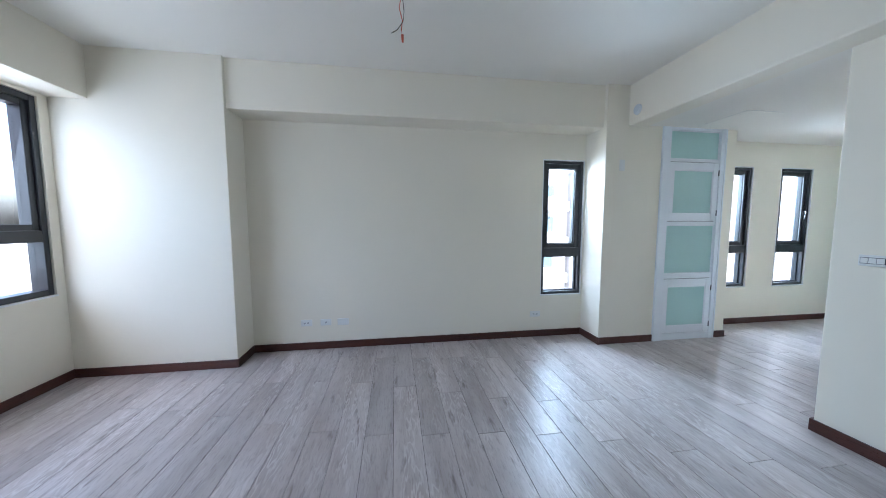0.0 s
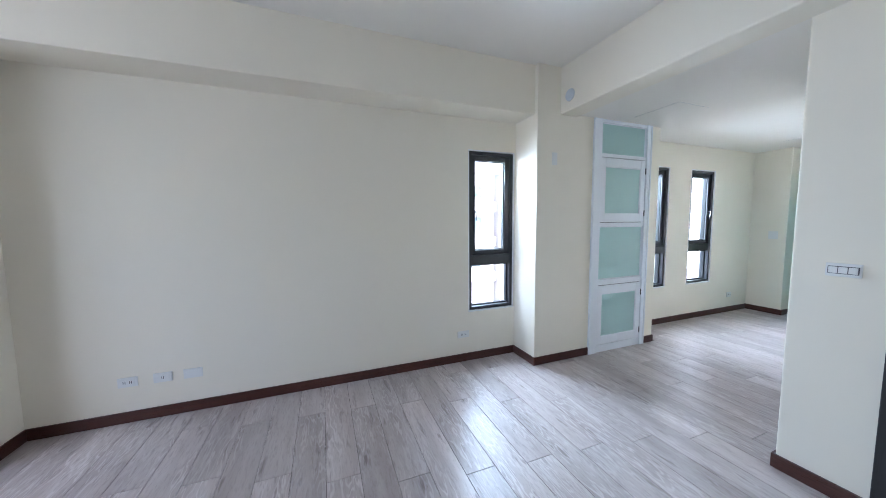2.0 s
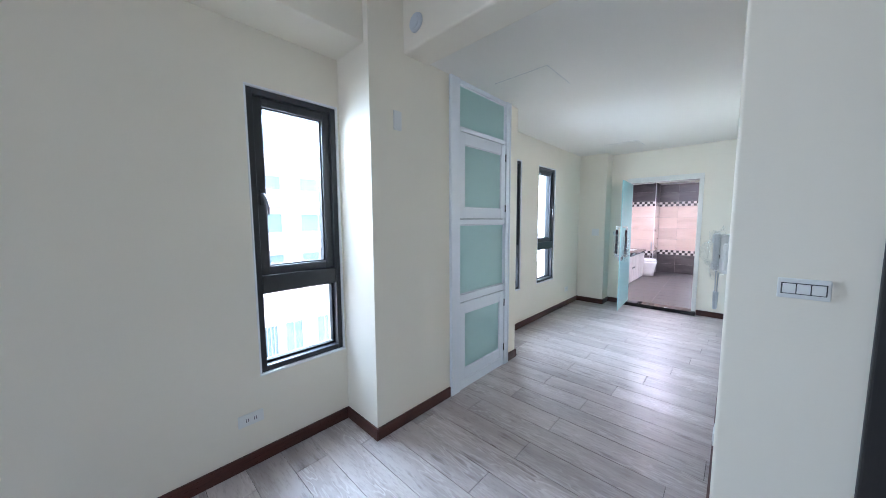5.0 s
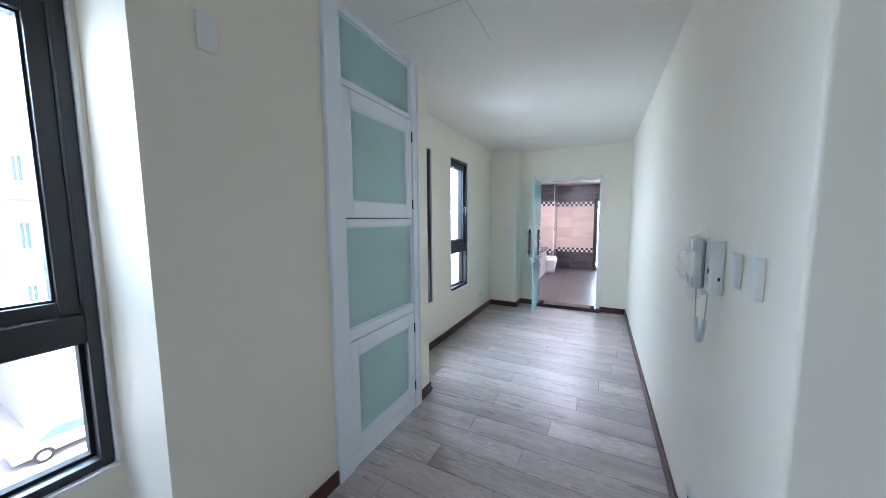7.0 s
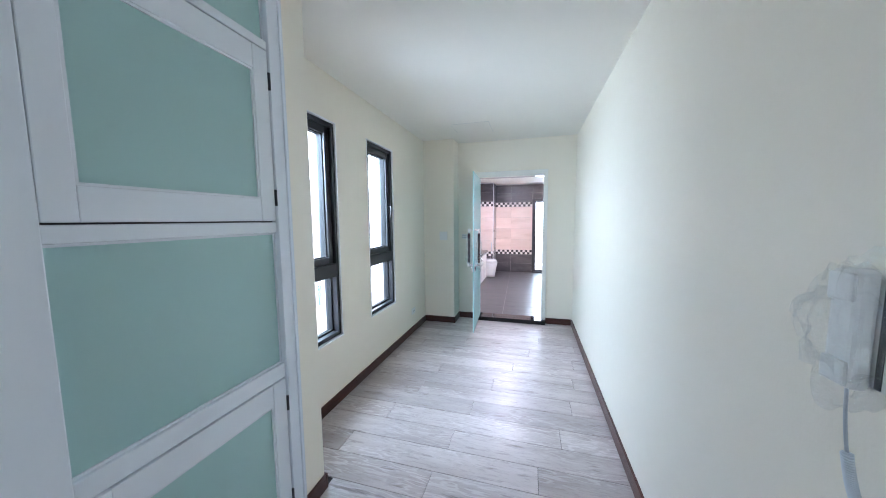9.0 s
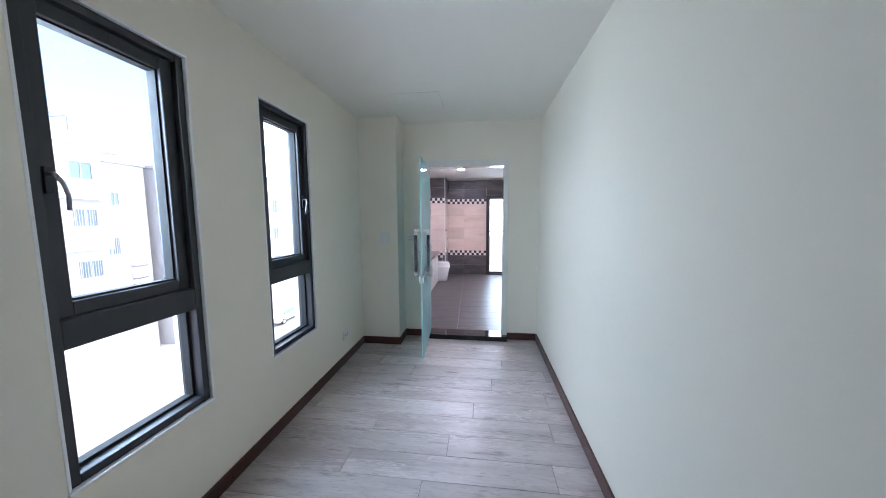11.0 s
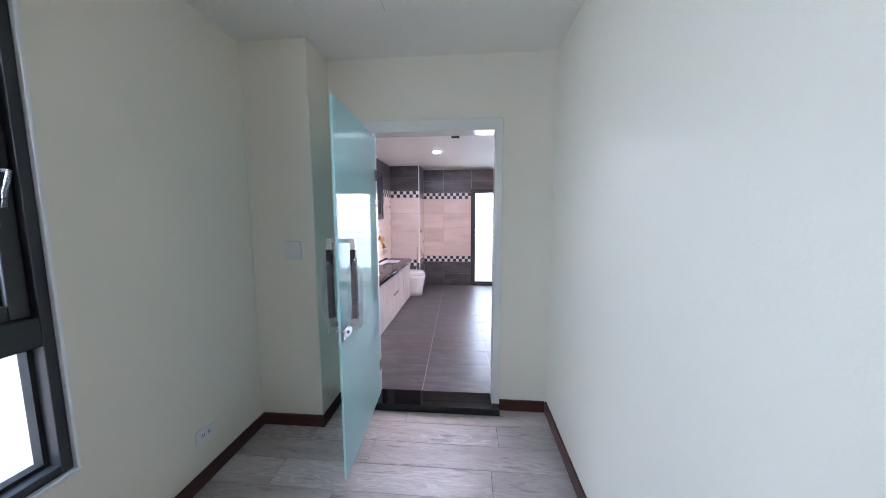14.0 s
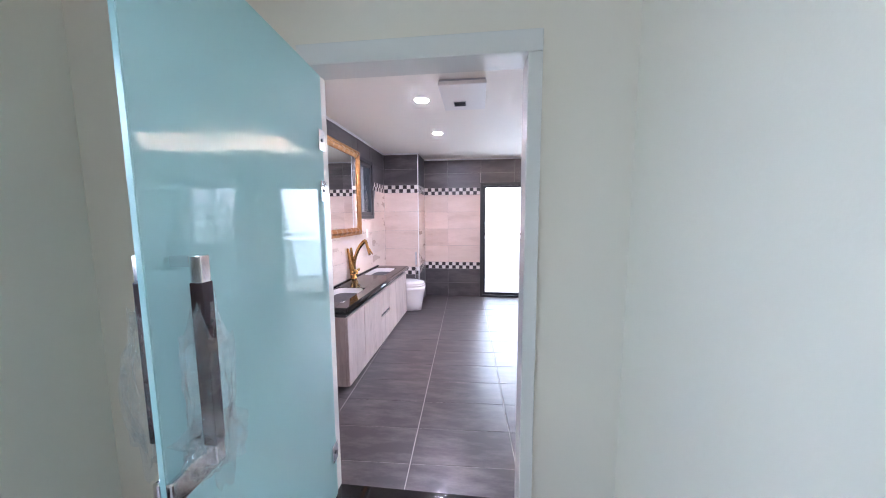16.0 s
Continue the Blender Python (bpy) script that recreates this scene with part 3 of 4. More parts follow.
for a, b in ((x0 + 0.05, 4.13), (4.17, x1 - 0.05)):
    part("pane", box_bm((a, b, NORTH + 0.05, NORTH + 0.056, z0 + 0.05, z1 - 0.05)), GLASS, w)

# ---- stair door frame ----
d = thing("door_1", "dark steel door frame of the unlit stair landing", "door", kind="structure")
part("door_frame", box_bm((2.44, 2.56, -4.505, -4.30, 0, 2.25), (3.49, 3.61, -4.505, -4.30, 0, 2.25), (2.44, 3.61, -4.505, -4.30, 2.25, 2.33), bevel=0.006), DKWOOD, d)
part("door_stop", box_bm((2.56, 2.59, -4.42, -4.33, 0, 2.25), bevel=0.004), DKWOOD, d)
part("strike_plate", box_bm((2.555, 2.563, -4.46, -4.44, 0.92, 1.14), bevel=0.002), CHROME, d, "steel strike plate")

# ---- white panel door in the column ----
cab = thing("panel_door", "tall white lacquered panel with four mint frosted glass panes set in the column", "panel door")
Y0, Y1, XF = -4.253, -3.372, COL + 0.012
RAILS = [(0.0, 0.085), (0.780, 0.845), (1.440, 1.486), (2.200, 2.235), (2.565, LOW)]
bm = box_bm((0.29, XF + 0.012, Y0, -4.145, 0, LOW), (0.29, XF + 0.012, -3.455, Y1, 0, LOW), *[(0.29, XF, -4.145, -3.455, a, b) for a, b in RAILS], bevel=0.004)
part("frame", bm, LACQ, cab)
# dark backing added so the gaps round the hinged doors read as shaded
part("shadow_gap", box_bm((0.285, XF - 0.022, -4.15, -3.45, 0.08, 0.785), (0.285, XF - 0.022, -4.15, -3.45, 1.48, 2.205)), SLOT, cab, "dark backing sheet that deepens the shade in the door gaps")
part("fluted_edge", box_bm((XF + 0.004, XF + 0.020, -3.40, -3.385, 0.02, LOW - 0.02), bevel=0.004), LACQ, cab)


def pane_in(parent, ya, yb, za, zb, x):
    part("pane", box_bm((x, x + 0.006, ya, yb, za, zb)), MINT, parent, "mint frosted glass pane")
    part("bead", box_bm((x + 0.006, x + 0.013, ya, ya + 0.008, za, zb), (x + 0.006, x + 0.013, yb - 0.008, yb, za, zb), (x + 0.006, x + 0.0125, ya + 0.008, yb - 0.008, za, za + 0.008), (x + 0.006, x + 0.0125, ya + 0.008, yb - 0.008, zb - 0.008, zb)), LACQ, parent)


pane_in(cab, -4.145, -3.455, 2.235, 2.565, XF - 0.026)
pane_in(cab, -4.145, -3.455, 0.845, 1.440, XF - 0.026)
for za, zb in ((0.090, 0.774), (1.491, 2.194)):
    dr = part("door", box_bm((XF - 0.02, XF + 0.003, -4.141, -4.075, za, zb), (XF - 0.02, XF + 0.003, -3.530, -3.459, za, zb), (XF - 0.02, XF + 0.002, -4.075, -3.530, za, za + 0.092), (XF - 0.02, XF + 0.002, -4.075, -3.530, zb - 0.095, zb), bevel=0.003), LACQ, cab)
    part("pane", box_bm((XF - 0.014, XF - 0.008, -4.075, -3.530, za + 0.092, zb - 0.095)), MINT, dr, "mint frosted glass pane")
    part("bead", box_bm((XF - 0.008, XF - 0.002, -4.075, -4.067, za + 0.092, zb - 0.095), (XF - 0.008, XF - 0.002, -3.538, -3.530, za + 0.092, zb - 0.095), (XF - 0.008, XF - 0.002, -4.067, -3.538, za + 0.092, za + 0.1), (XF - 0.008, XF - 0.002, -4.067, -3.538, zb - 0.103, zb - 0.095)), LACQ, dr)
    for hz in (za + 0.1, zb - 0.12):
        part("hinge", tube_bm([(XF + 0.006, -3.457, hz - 0.035), (XF + 0.006, -3.457, hz + 0.035)], 0.006, 8), SLOT, dr, "small dark butt hinge", True)

# ---- glass door of the bathroom ----
f = thing("door_frame", "slim white painted metal frame of the glass door", "door frame", kind="structure")
part("jamb", box_bm((0.700, 0.752, -0.018, 0.128, 0.0, 2.085), bevel=0.004), GLOSSW, f)
part("jamb", box_bm((1.650, 1.706, -0.018, 0.128, 0.0, 2.085), bevel=0.004), GLOSSW, f)
part("head", box_bm((0.700, 1.706, -0.019, 0.129, 2.085, 2.168), bevel=0.004), GLOSSW, f)
LW = 0.846
door = thing("glass_door", "open aqua frosted glass door leaf with chrome patch fittings", "door", at=(0.760, 0.052, 0.0), turn=-86.4)
part("leaf", box_bm((0.0, LW, -0.006, 0.006, 0.064, 2.072), bevel=0.0015, segments=1), LEAF, door)
part("leaf_edge", box_bm((LW, LW + 0.003, -0.006, 0.006, 0.064, 2.072)), EDGE, door, "greenish polished glass edge")
for hz in (0.31, 1.57, 1.79):
    hp = part("hinge", box_bm((-0.004, 0.05, 0.0065, 0.014, hz - 0.045, hz + 0.045), (-0.004, 0.05, -0.014, -0.0065, hz - 0.045, hz + 0.045), bevel=0.002), CHROME, door, "chrome clamp hinge")
    part("screw", tube_bm([(0.025, 0.014, hz), (0.025, 0.017, hz)], 0.008, 10), SLOT, hp)
part("lock_patch", box_bm((LW - 0.13, LW + 0.006, 0.0065, 0.022, 0.845, 0.905), (LW - 0.13, LW + 0.006, -0.022, -0.0065, 0.845, 0.905), bevel=0.005), CHROME, door, "chrome lock patch")
part("lock_cylinder", tube_bm([(LW - 0.06, 0.022, 0.875), (LW - 0.06, 0.028, 0.875)], 0.010, 14), SLOT, door, "dark lock cylinder", True)
hx = LW - 0.064
for s_ in (1, -1):
    bar = part("pull_handle", box_bm((hx - 0.013, hx + 0.013, min(s_ * 0.050, s_ * 0.076), max(s_ * 0.050, s_ * 0.076), 0.903, 1.376), bevel=0.003), CHROME, door, "square chrome pull handle")
    part("handle_film", box_bm((hx - 0.0145, hx + 0.0145, min(s_ * 0.0485, s_ * 0.0775), max(s_ * 0.0485, s_ * 0.0775), 0.950, 1.318), bevel=0.002), FILM, bar, "dark brown protective film")
    for zz in (0.916, 1.363):
        part("bracket", box_bm((hx - 0.012, hx + 0.012, min(s_ * 0.0065, s_ * 0.052), max(s_ * 0.0065, s_ * 0.052), zz - 0.012, zz + 0.012), bevel=0.002), CHROME, bar)


def crumple(name, parent, centre, size, seed, label):
    """A loose crumpled bag of clear plastic."""
    bm = bmesh.new()
    bmesh.ops.create_icosphere(bm, subdivisions=4, radius=1.0)
    for v in bm.verts:
        n = noise.noise(v.co * 2.3 + Vector((seed, 0, 0))) * 0.55 + noise.noise(v.co * 6.5 + Vector((0, seed, 0))) * 0.18 + abs(noise.noise(v.co * 11.0 + Vector((seed, seed, 0)))) * 0.22 + noise.noise(v.co * 23.0) * 0.06
        v.co = Vector((v.co.x * size[0], v.co.y * size[1], v.co.z * size[2])) * (1 + n) + Vector(centre)
    return part(name, bm, WRAP, parent, label)


crumple("plastic_wrap", door, (hx, 0.064, 1.075), (0.046, 0.036, 0.185), 3.0, "crumpled clear plastic wrap")
crumple("plastic_wrap", door, (hx + 0.004, 0.068, 0.955), (0.062, 0.048, 0.055), 5.0, "crumpled clear plastic wrap")
crumple("plastic_wrap", door, (hx + 0.005, -0.062, 1.075), (0.046, 0.036, 0.185), 7.0, "crumpled clear plastic wrap")


# ---- plates, sockets and small fittings ----
def on_west(name, label, cat, x, y0, y1, z0, z1, slots=0, group="", rockers=0):
    t_ = thing(name, label, cat, (x, (y0 + y1) / 2, (z0 + z1) / 2), group=group)
    a, b = (y1 - y0) / 2, (z1 - z0) / 2
    part("plate", box_bm((0, 0.009, -a, a, -b, b), bevel=0.003), WHITE, t_)
    if slots:
        part("insert", box_bm((0.009, 0.012, -a * 0.7, a * 0.7, -b * 0.6, b * 0.6), bevel=0.001), WHITE, t_)
        for k in range(slots):
            yy = (k - (slots - 1) / 2) * a * 0.62
            part("socket_slot", box_bm((0.012, 0.0128, yy - 0.007, yy - 0.004, -0.010, 0.010)), SLOT, t_)
            part("socket_slot", box_bm((0.012, 0.0128, yy + 0.004, yy + 0.007, -0.010, 0.010)), SLOT, t_)
    return t_


on_west("wall_socket", "white double wall socket low on the cream wall", "socket", WR, -8.475, -8.355, 0.277, 0.352, 2, "sockets")
on_west("wall_socket", "white data socket with one dark port on the cream wall", "socket", WR, -8.262, -8.142, 0.277, 0.352, 1, "sockets")
on_west("wall_socket", "white blank socket plate low on the cream wall", "socket", WR, -8.072, -7.945, 0.275, 0.352, 0, "sockets")
on_west("wall_socket", "white double wall socket below the narrow window", "socket", WR, -5.690, -5.555, 0.262, 0.335, 2, "sockets")
on_west("wall_socket", "white double wall socket low on the corridor wall", "socket", CW, -0.845, -0.725, 0.245, 0.325, 2, "sockets")
on_west("blank_plate", "white upright blank plate high on the column", "plate", COL, -4.800, -4.735, 2.075, 2.200)
t_ = on_west("wall_socket", "white double socket low on the corridor wall", "socket", inner_x(-3.85), -3.91, -3.79, 0.22, 0.295, 2, "sockets")
t_.matrix_world = pose(inner_x(-3.85), -3.85, 0.258, 0, 0, 180)


def on_south(name, label, cat, y, x0, x1, z0, z1, rockers=0):
    t_ = thing(name, label, cat, ((x0 + x1) / 2, y, (z0 + z1) / 2))
    a, b = (x1 - x0) / 2, (z1 - z0) / 2
    part("plate", box_bm((-a, a, -0.009, 0, -b, b), bevel=0.003), WHITE, t_)
    if rockers:
        part("bezel", box_bm((-a * 0.86, a * 0.86, -0.0105, -0.009, -b * 0.56, b * 0.56)), SLOT, t_, "dark grey switch bezel")
        for k in range(rockers):
            w_ = a * 1.66 / rockers
            xx = (k - (rockers - 1) / 2) * w_
            part("rocker", box_bm((xx - w_ / 2 + 0.0015, xx + w_ / 2 - 0.0015, -0.015, -0.0105, -b * 0.48, b * 0.48), bevel=0.0015), WHITE, t_)
    return t_


on_south("light_switch", "white triple light switch beside the stair door", "switch", -4.485, 2.222, 2.346, 1.198, 1.268, 3)
on_south("blank_plate", "white square blank plate on the corner column", "plate", -0.295, 0.234, 0.349, 1.200, 1.322)
on_south("light_switch", "small white switch beside the glass door", "switch", 0.0, 0.50, 0.585, 1.205, 1.275, 2)

vent = thing("air_vent", "round white air vent cover high on the header", "vent", (0.548, -4.70, 2.728))
part("ring", loft_bm([[(p[0], -0.001, p[1]) for p in oval(0, 0, 0, 0.058, 0.058, 28)], [(p[0], -0.012, p[1]) for p in oval(0, 0, 0, 0.054, 0.054, 28)], [(p[0], -0.016, p[1]) for p in oval(0, 0, 0, 0.044, 0.044, 28)]]), PALEG, vent, "", True)
part("disc", loft_bm([[(p[0], -0.015, p[1]) for p in oval(0, 0, 0, 0.040, 0.040, 24)], [(p[0], -0.024, p[1]) for p in oval(0, 0, 0, 0.037, 0.037, 24)]]), PALEG, vent)

# door phone, wrapped, with its cord, and two slim plates
ph = thing("door_phone", "white wall intercom handset wrapped in clear plastic", "intercom", (inner_x(-3.93), -3.930, 1.299))
bm = loft_bm([[(x, -0.084 + i, -0.10 + i), (x, 0.085 - i, -0.10 + i), (x, 0.085 - i, 0.10 - i), (x, -0.084 + i, 0.10 - i)] for x, i in ((0.0, 0.0), (-0.014, 0.001), (-0.034, 0.010))])
bmesh.ops.bevel(bm, geom=bm.edges[:], offset=0.003, segments=2, affect="EDGES", profile=0.5)
part("base", bm, WHITE, ph)
hs = part("handset", box_bm((-0.066, -0.036, 0.012, 0.066, -0.098, 0.104), bevel=0.010, segments=3), WHITE, ph)
part("earpiece", box_bm((-0.072, -0.064, 0.016, 0.062, 0.050, 0.098), bevel=0.004), WHITE, hs)
part("mouthpiece", box_bm((-0.072, -0.064, 0.016, 0.062, -0.092, -0.050), bevel=0.004), WHITE, hs)
# slit is not cut: a dark strip on the base paints its shade
part("cradle_gap", box_bm((-0.0355, -0.033, 0.002, 0.012, -0.088, 0.088)), SLOT, ph, "dark strip coloured as the shaded slit beside the handset")
part("call_button", tube_bm([(-0.034, -0.036, -0.018), (-0.037, -0.036, -0.018)], 0.0095, 16), SLOT, ph, "dark button ring")
part("button_face", tube_bm([(-0.037, -0.036, -0.018), (-0.0385, -0.036, -0.018)], 0.007, 16), WHITE, ph)
for k in range(4):
    part("print_line", box_bm((-0.0348, -0.0338, -0.052, -0.026, -0.048 - k * 0.010, -0.045 - k * 0.010)), GREYP, ph, "small grey print")
part("side_port", box_bm((-0.017, -0.011, -0.0852, -0.080, -0.046, -0.034)), SLOT, ph, "dark port on the side")
loop = [Vector((-0.048 + 0.012 * k / 60, 0.038 - 0.095 * k / 60, -0.098 - 0.20 * math.sin(math.pi * k / 60) ** 0.55)) for k in range(61)]
part("lead", tube_bm(loop[:8], 0.0026, 6), GREYP, ph, "", True)
part("lead", tube_bm(loop[-8:], 0.0026, 6), GREYP, ph, "", True)
coil = []
for k in range(7 * 16, 54 * 16):
    i = k // 16
    p = loop[i].lerp(loop[min(i + 1, 60)], (k % 16) / 16)
    coil.append(p + Vector((0.006 * math.cos(k * 0.7), 0.006 * math.sin(k * 0.7), 0)))
part("coiled_cord", tube_bm(coil, 0.0026, 5), PALEG, ph, "pale grey coiled handset cord", True)
crumple("plastic_wrap", ph, (-0.050, 0.040, -0.004), (0.050, 0.080, 0.108), 11.0, "clear crumpled plastic bag")
for yc, h_, lab in ((-4.117, 0.112, "slim white blank wall control on the corridor wall"), (-4.263, 0.120, "slim taller white wall control beside the intercom")):
    c_ = thing("wall_control", lab, "wall control", (inner_x(yc), yc, 1.310), group="wall controls")
    part("plate", box_bm((-0.005, 0, -0.050, 0.042, -h_ / 2, h_ / 2), bevel=0.003), WHITE, c_)
    part("ridge", box_bm((-0.018, -0.003, -0.049, -0.024, -h_ / 2 + 0.002, h_ / 2 - 0.002), bevel=0.0045, segments=4), WHITE, c_, "rounded white ridge", True)

# wires that hang from the ceiling
wi = thing("ceiling_wires", "loose red and brown wires hanging from the ceiling", "wires", (1.40, -7.33, HIGH))
part("wire", tube_bm([(0.0, 0.0, 0.02), (0.01, -0.015, -0.06), (-0.012, 0.008, -0.13), (0.004, 0.0, -0.20), (0.0, 0.006, -0.255)], 0.0035, 6), WIRER, wi, "", True)
part("wire", tube_bm([(0.012, 0.008, 0.02), (-0.006, 0.02, -0.07), (0.012, 0.012, -0.15), (0.01, -0.03, -0.21), (0.012, -0.07, -0.235)], 0.003, 6), BARK, wi, "brown wire", True)
part("connector", tube_bm([(0.0, 0.006, -0.235), (0.0, 0.008, -0.285)], 0.011, 8, 0.6), WIRER, wi, "red twist connector", True)

# hatches in the lowered ceiling
for x0, x1, y0, y1 in ((0.572, 1.030, -3.86, -3.43), (0.565, 1.010, -0.91, -0.49)):
    hc = thing("ceiling_hatch", "flush white access hatch in the lowered ceiling", "hatch", group="ceiling hatches")
    # no real recess: grey plate paints the shadow line round the lid
    part("gap", box_bm((x0, x1, y0, y1, LOW - 0.0008, LOW + 0.01)), GREYP, hc, "thin grey rim coloured as the shadow line of the gap")
    part("lid", box_bm((x0 + 0.003, x1 - 0.003, y0 + 0.003, y1 - 0.003, LOW - 0.0028, LOW - 0.0008)), CEIL, hc)

# ---- bathroom things ----
VY0, VY1, VT = 0.97, 3.07, 0.742
cabinet = thing("vanity_cabinet", "wall-hung pale ash vanity cabinet with shadow-gap drawers", "vanity", (0, 0, 0))
part("carcass", box_bm((0.0, 0.412, VY0 + 0.02, VY1 - 0.02, 0.072, VT - 0.09), bevel=0.002), VANWOOD, cabinet)
# dark strip puts the shade under the top into the colour
part("shadow_rail", box_bm((0.02, 0.415, VY0 + 0.03, VY1 - 0.03, VT - 0.09, VT - 0.055)), SLOT, cabinet, "finger rail recess coloured dark for its shade")
CUTS = [VY0 + 0.02, 1.36, 1.86, 2.18, 2.52, VY1 - 0.02]
for i, (a, b) in enumerate(zip(CUTS, CUTS[1:])):
    rows = [(0.075, 0.365), (0.40, VT - 0.093)] if i == 2 else [(0.075, VT - 0.093)]
    for za, zb in rows:
        part("drawer" if i == 2 else "door", box_bm((0.412, 0.433, a + 0.0035, b - 0.0035, za, zb), bevel=0.003), VANWOOD, cabinet)
# dark box fills the notch to darken it as shade would
part("finger_pull", box_bm((0.410, 0.424, 1.87, 2.17, 0.366, 0.399)), SLOT, cabinet, "finger notch between the drawers, coloured dark for its shade")
top = thing("countertop", "polished black granite vanity top with rounded edge", "countertop", (0, 0, 0))
S1, S2 = (0.05, 0.345, 1.12, 1.66), (0.05, 0.335, 2.34, 2.89)
bm = bmesh.new()
yy = VY0
for sx0, sx1, sy0, sy1 in (S1, S2):
    bm_box(bm, 0.0, 0.44, yy, sy0, VT - 0.055, VT)
    bm_box(bm, 0.0, sx0, sy0, sy1, VT - 0.055, VT)
    bm_box(bm, sx1, 0.44, sy0, sy1, VT - 0.055, VT)
    yy = sy1
bm_box(bm, 0.0, 0.44, yy, VY1, VT - 0.055, VT)
part("slab", bm, GRANITE, top)
edge = [(0.44, VY0, VT - 0.028), (0.44, VY1, VT - 0.028)]
part("bullnose", tube_bm(edge, 0.0275, 16), GRANITE, top, "", True)
part("bullnose", tube_bm([(0.0, VY0, VT - 0.028), (0.44, VY0, VT - 0.028)], 0.0275, 16), GRANITE, top, "", True)
part("splash", box_bm((0.0, 0.02, VY0, VY1, VT, VT + 0.012), bevel=0.002), GRANITE, top)
for sx0, sx1, sy0, sy1 in (S1, S2):
    sk = thing("wash_basin", "white ceramic undermount basin in the black vanity top", "basin", (0, 0, 0), group="basins")
    cx, cy, rx, ry = (sx0 + sx1) / 2, (sy0 + sy1) / 2, (sx1 - sx0) / 2, (sy1 - sy0) / 2
    bm = bmesh.new()
    rings = [[bm.verts.new(p) for p in oval(cx, cy, z, rx * k, ry * k, 28, 5.0)] for z, k in ((VT - 0.004, 0.995), (VT - 0.05, 0.98), (VT - 0.11, 0.86), (VT - 0.135, 0.6))]
    for a, b in zip(rings, rings[1:]):
        for k in range(28):
            bm.faces.new((a[k], a[(k + 1) % 28], b[(k + 1) % 28], b[k]))
    bm.faces.new(rings[-1])
    part("bowl", bm, CERAMIC, sk, "", True)
    part("drain", tube_bm([(cx, cy, VT - 0.135), (cx, cy, VT - 0.13)], 0.025, 16), GOLD, sk, "gold drain", True)


def swan_tap(y):
    t_ = thing("swan_tap", "polished gold swan-shaped basin tap with two levers", "tap", (0.055, y, VT), group="swan taps")
    t_.scale = (0.9, 1.15, 1.6)
    part("base", loft_bm([oval(0, 0, z, r, r, 18) for z, r in ((0, 0.032), (0.012, 0.034), (0.02, 0.024), (0.05, 0.022), (0.06, 0.03), (0.075, 0.02))]), GOLD, t_, "", True)
    neck = [(0.0 + 0.085 * (1 - math.cos(a)) if a < 2.2 else 0.135 + (a - 2.2) * 0.05, 0, 0.07 + 0.13 * math.sin(a * 0.72) + 0.03 * a) for a in [k * 0.26 for k in range(12)]]
    neck += [(0.19, 0, 0.225), (0.205, 0, 0.195), (0.212, 0, 0.175)]
    part("neck", tube_bm(neck, 0.021, 12, 0.7), GOLD, t_, "curved swan neck", True)
    part("beak", tube_bm([(0.195, 0, 0.22), (0.225, 0, 0.205), (0.25, 0, 0.18)], 0.013, 10, 0.4), GOLD, t_, "", True)
    for s_ in (1, -1):
        part("wing", loft_bm([oval(-0.012 - 0.008 * k, s_ * (0.016 + 0.005 * k), 0.045 + 0.036 * k, 0.036 * (1 - 0.13 * k), 0.010, 10) for k in range(6)]), GOLD, t_, "raised gold wing", True)
        lv = part("valve", tube_bm([(0.0, s_ * 0.02, 0.03), (0.0, s_ * 0.07, 0.03), (0.0, s_ * 0.078, 0.055)], 0.013, 10), GOLD, t_, "", True)
        part("lever", tube_bm([(0.0, s_ * 0.078, 0.055), (0.03, s_ * 0.09, 0.062)], 0.010, 10), GOLD, lv, "", True)
    return t_


swan_tap(1.03)
swan_tap(2.07)

mi = thing("wall_mirror", "large wall mirror in a carved gilded frame", "mirror", (0, 0, 0))
my0, my1, mz0, mz1, fw = 0.92, 2.42, 1.24, 2.235, 0.085
part("glass", box_bm((0.006, 0.012, my0 + 0.05, my1 - 0.05, mz0 + 0.05, mz1 - 0.05)), MIRROR, mi, "silvered mirror glass")


def moulding(y0, z0, y1, z1):
    """A carved bar of the frame between two outer corners, mitred."""
    prof = [(0.0, 0.0), (0.030, 0.0), (0.034, 0.012), (0.026, 0.026), (0.040, 0.045), (0.030, 0.066), (0.016, fw)]
    cy, cz = (my0 + my1) / 2, (mz0 + mz1) / 2
    bm, rings = bmesh.new(), []
    n = 40
    for k in range(n + 1):
        yk, zk = y0 + (y1 - y0) * k / n, z0 + (z1 - z0) * k / n
        ring = []
        for px, d in prof:
            ly = max(my0 + d, min(my1 - d, yk if y0 != y1 else y0 + math.copysign(d, cy - y0)))
            lz = max(mz0 + d, min(mz1 - d, zk if z0 != z1 else z0 + math.copysign(d, cz - z0)))
            ring.append(bm.verts.new((px + (0.004 * math.sin(k * 1.9) if 0.02 < d < 0.07 else 0), ly, lz)))
        rings.append(ring)
    for a, b in zip(rings, rings[1:]):
        for j in range(len(prof) - 1):
            bm.faces.new((a[j], a[j + 1], b[j + 1], b[j]))
    bmesh.ops.remove_doubles(bm, verts=bm.verts[:], dist=1e-5)
    bmesh.ops.recalc_face_normals(bm, faces=bm.faces[:])
    part("frame_bar", bm, GILT, mi, "carved gilded moulding")


moulding(my0, mz0, my1, mz0)
moulding(my0, mz1, my1, mz1)
moulding(my0, mz0, my0, mz1)
moulding(my1, mz0, my1, mz1)
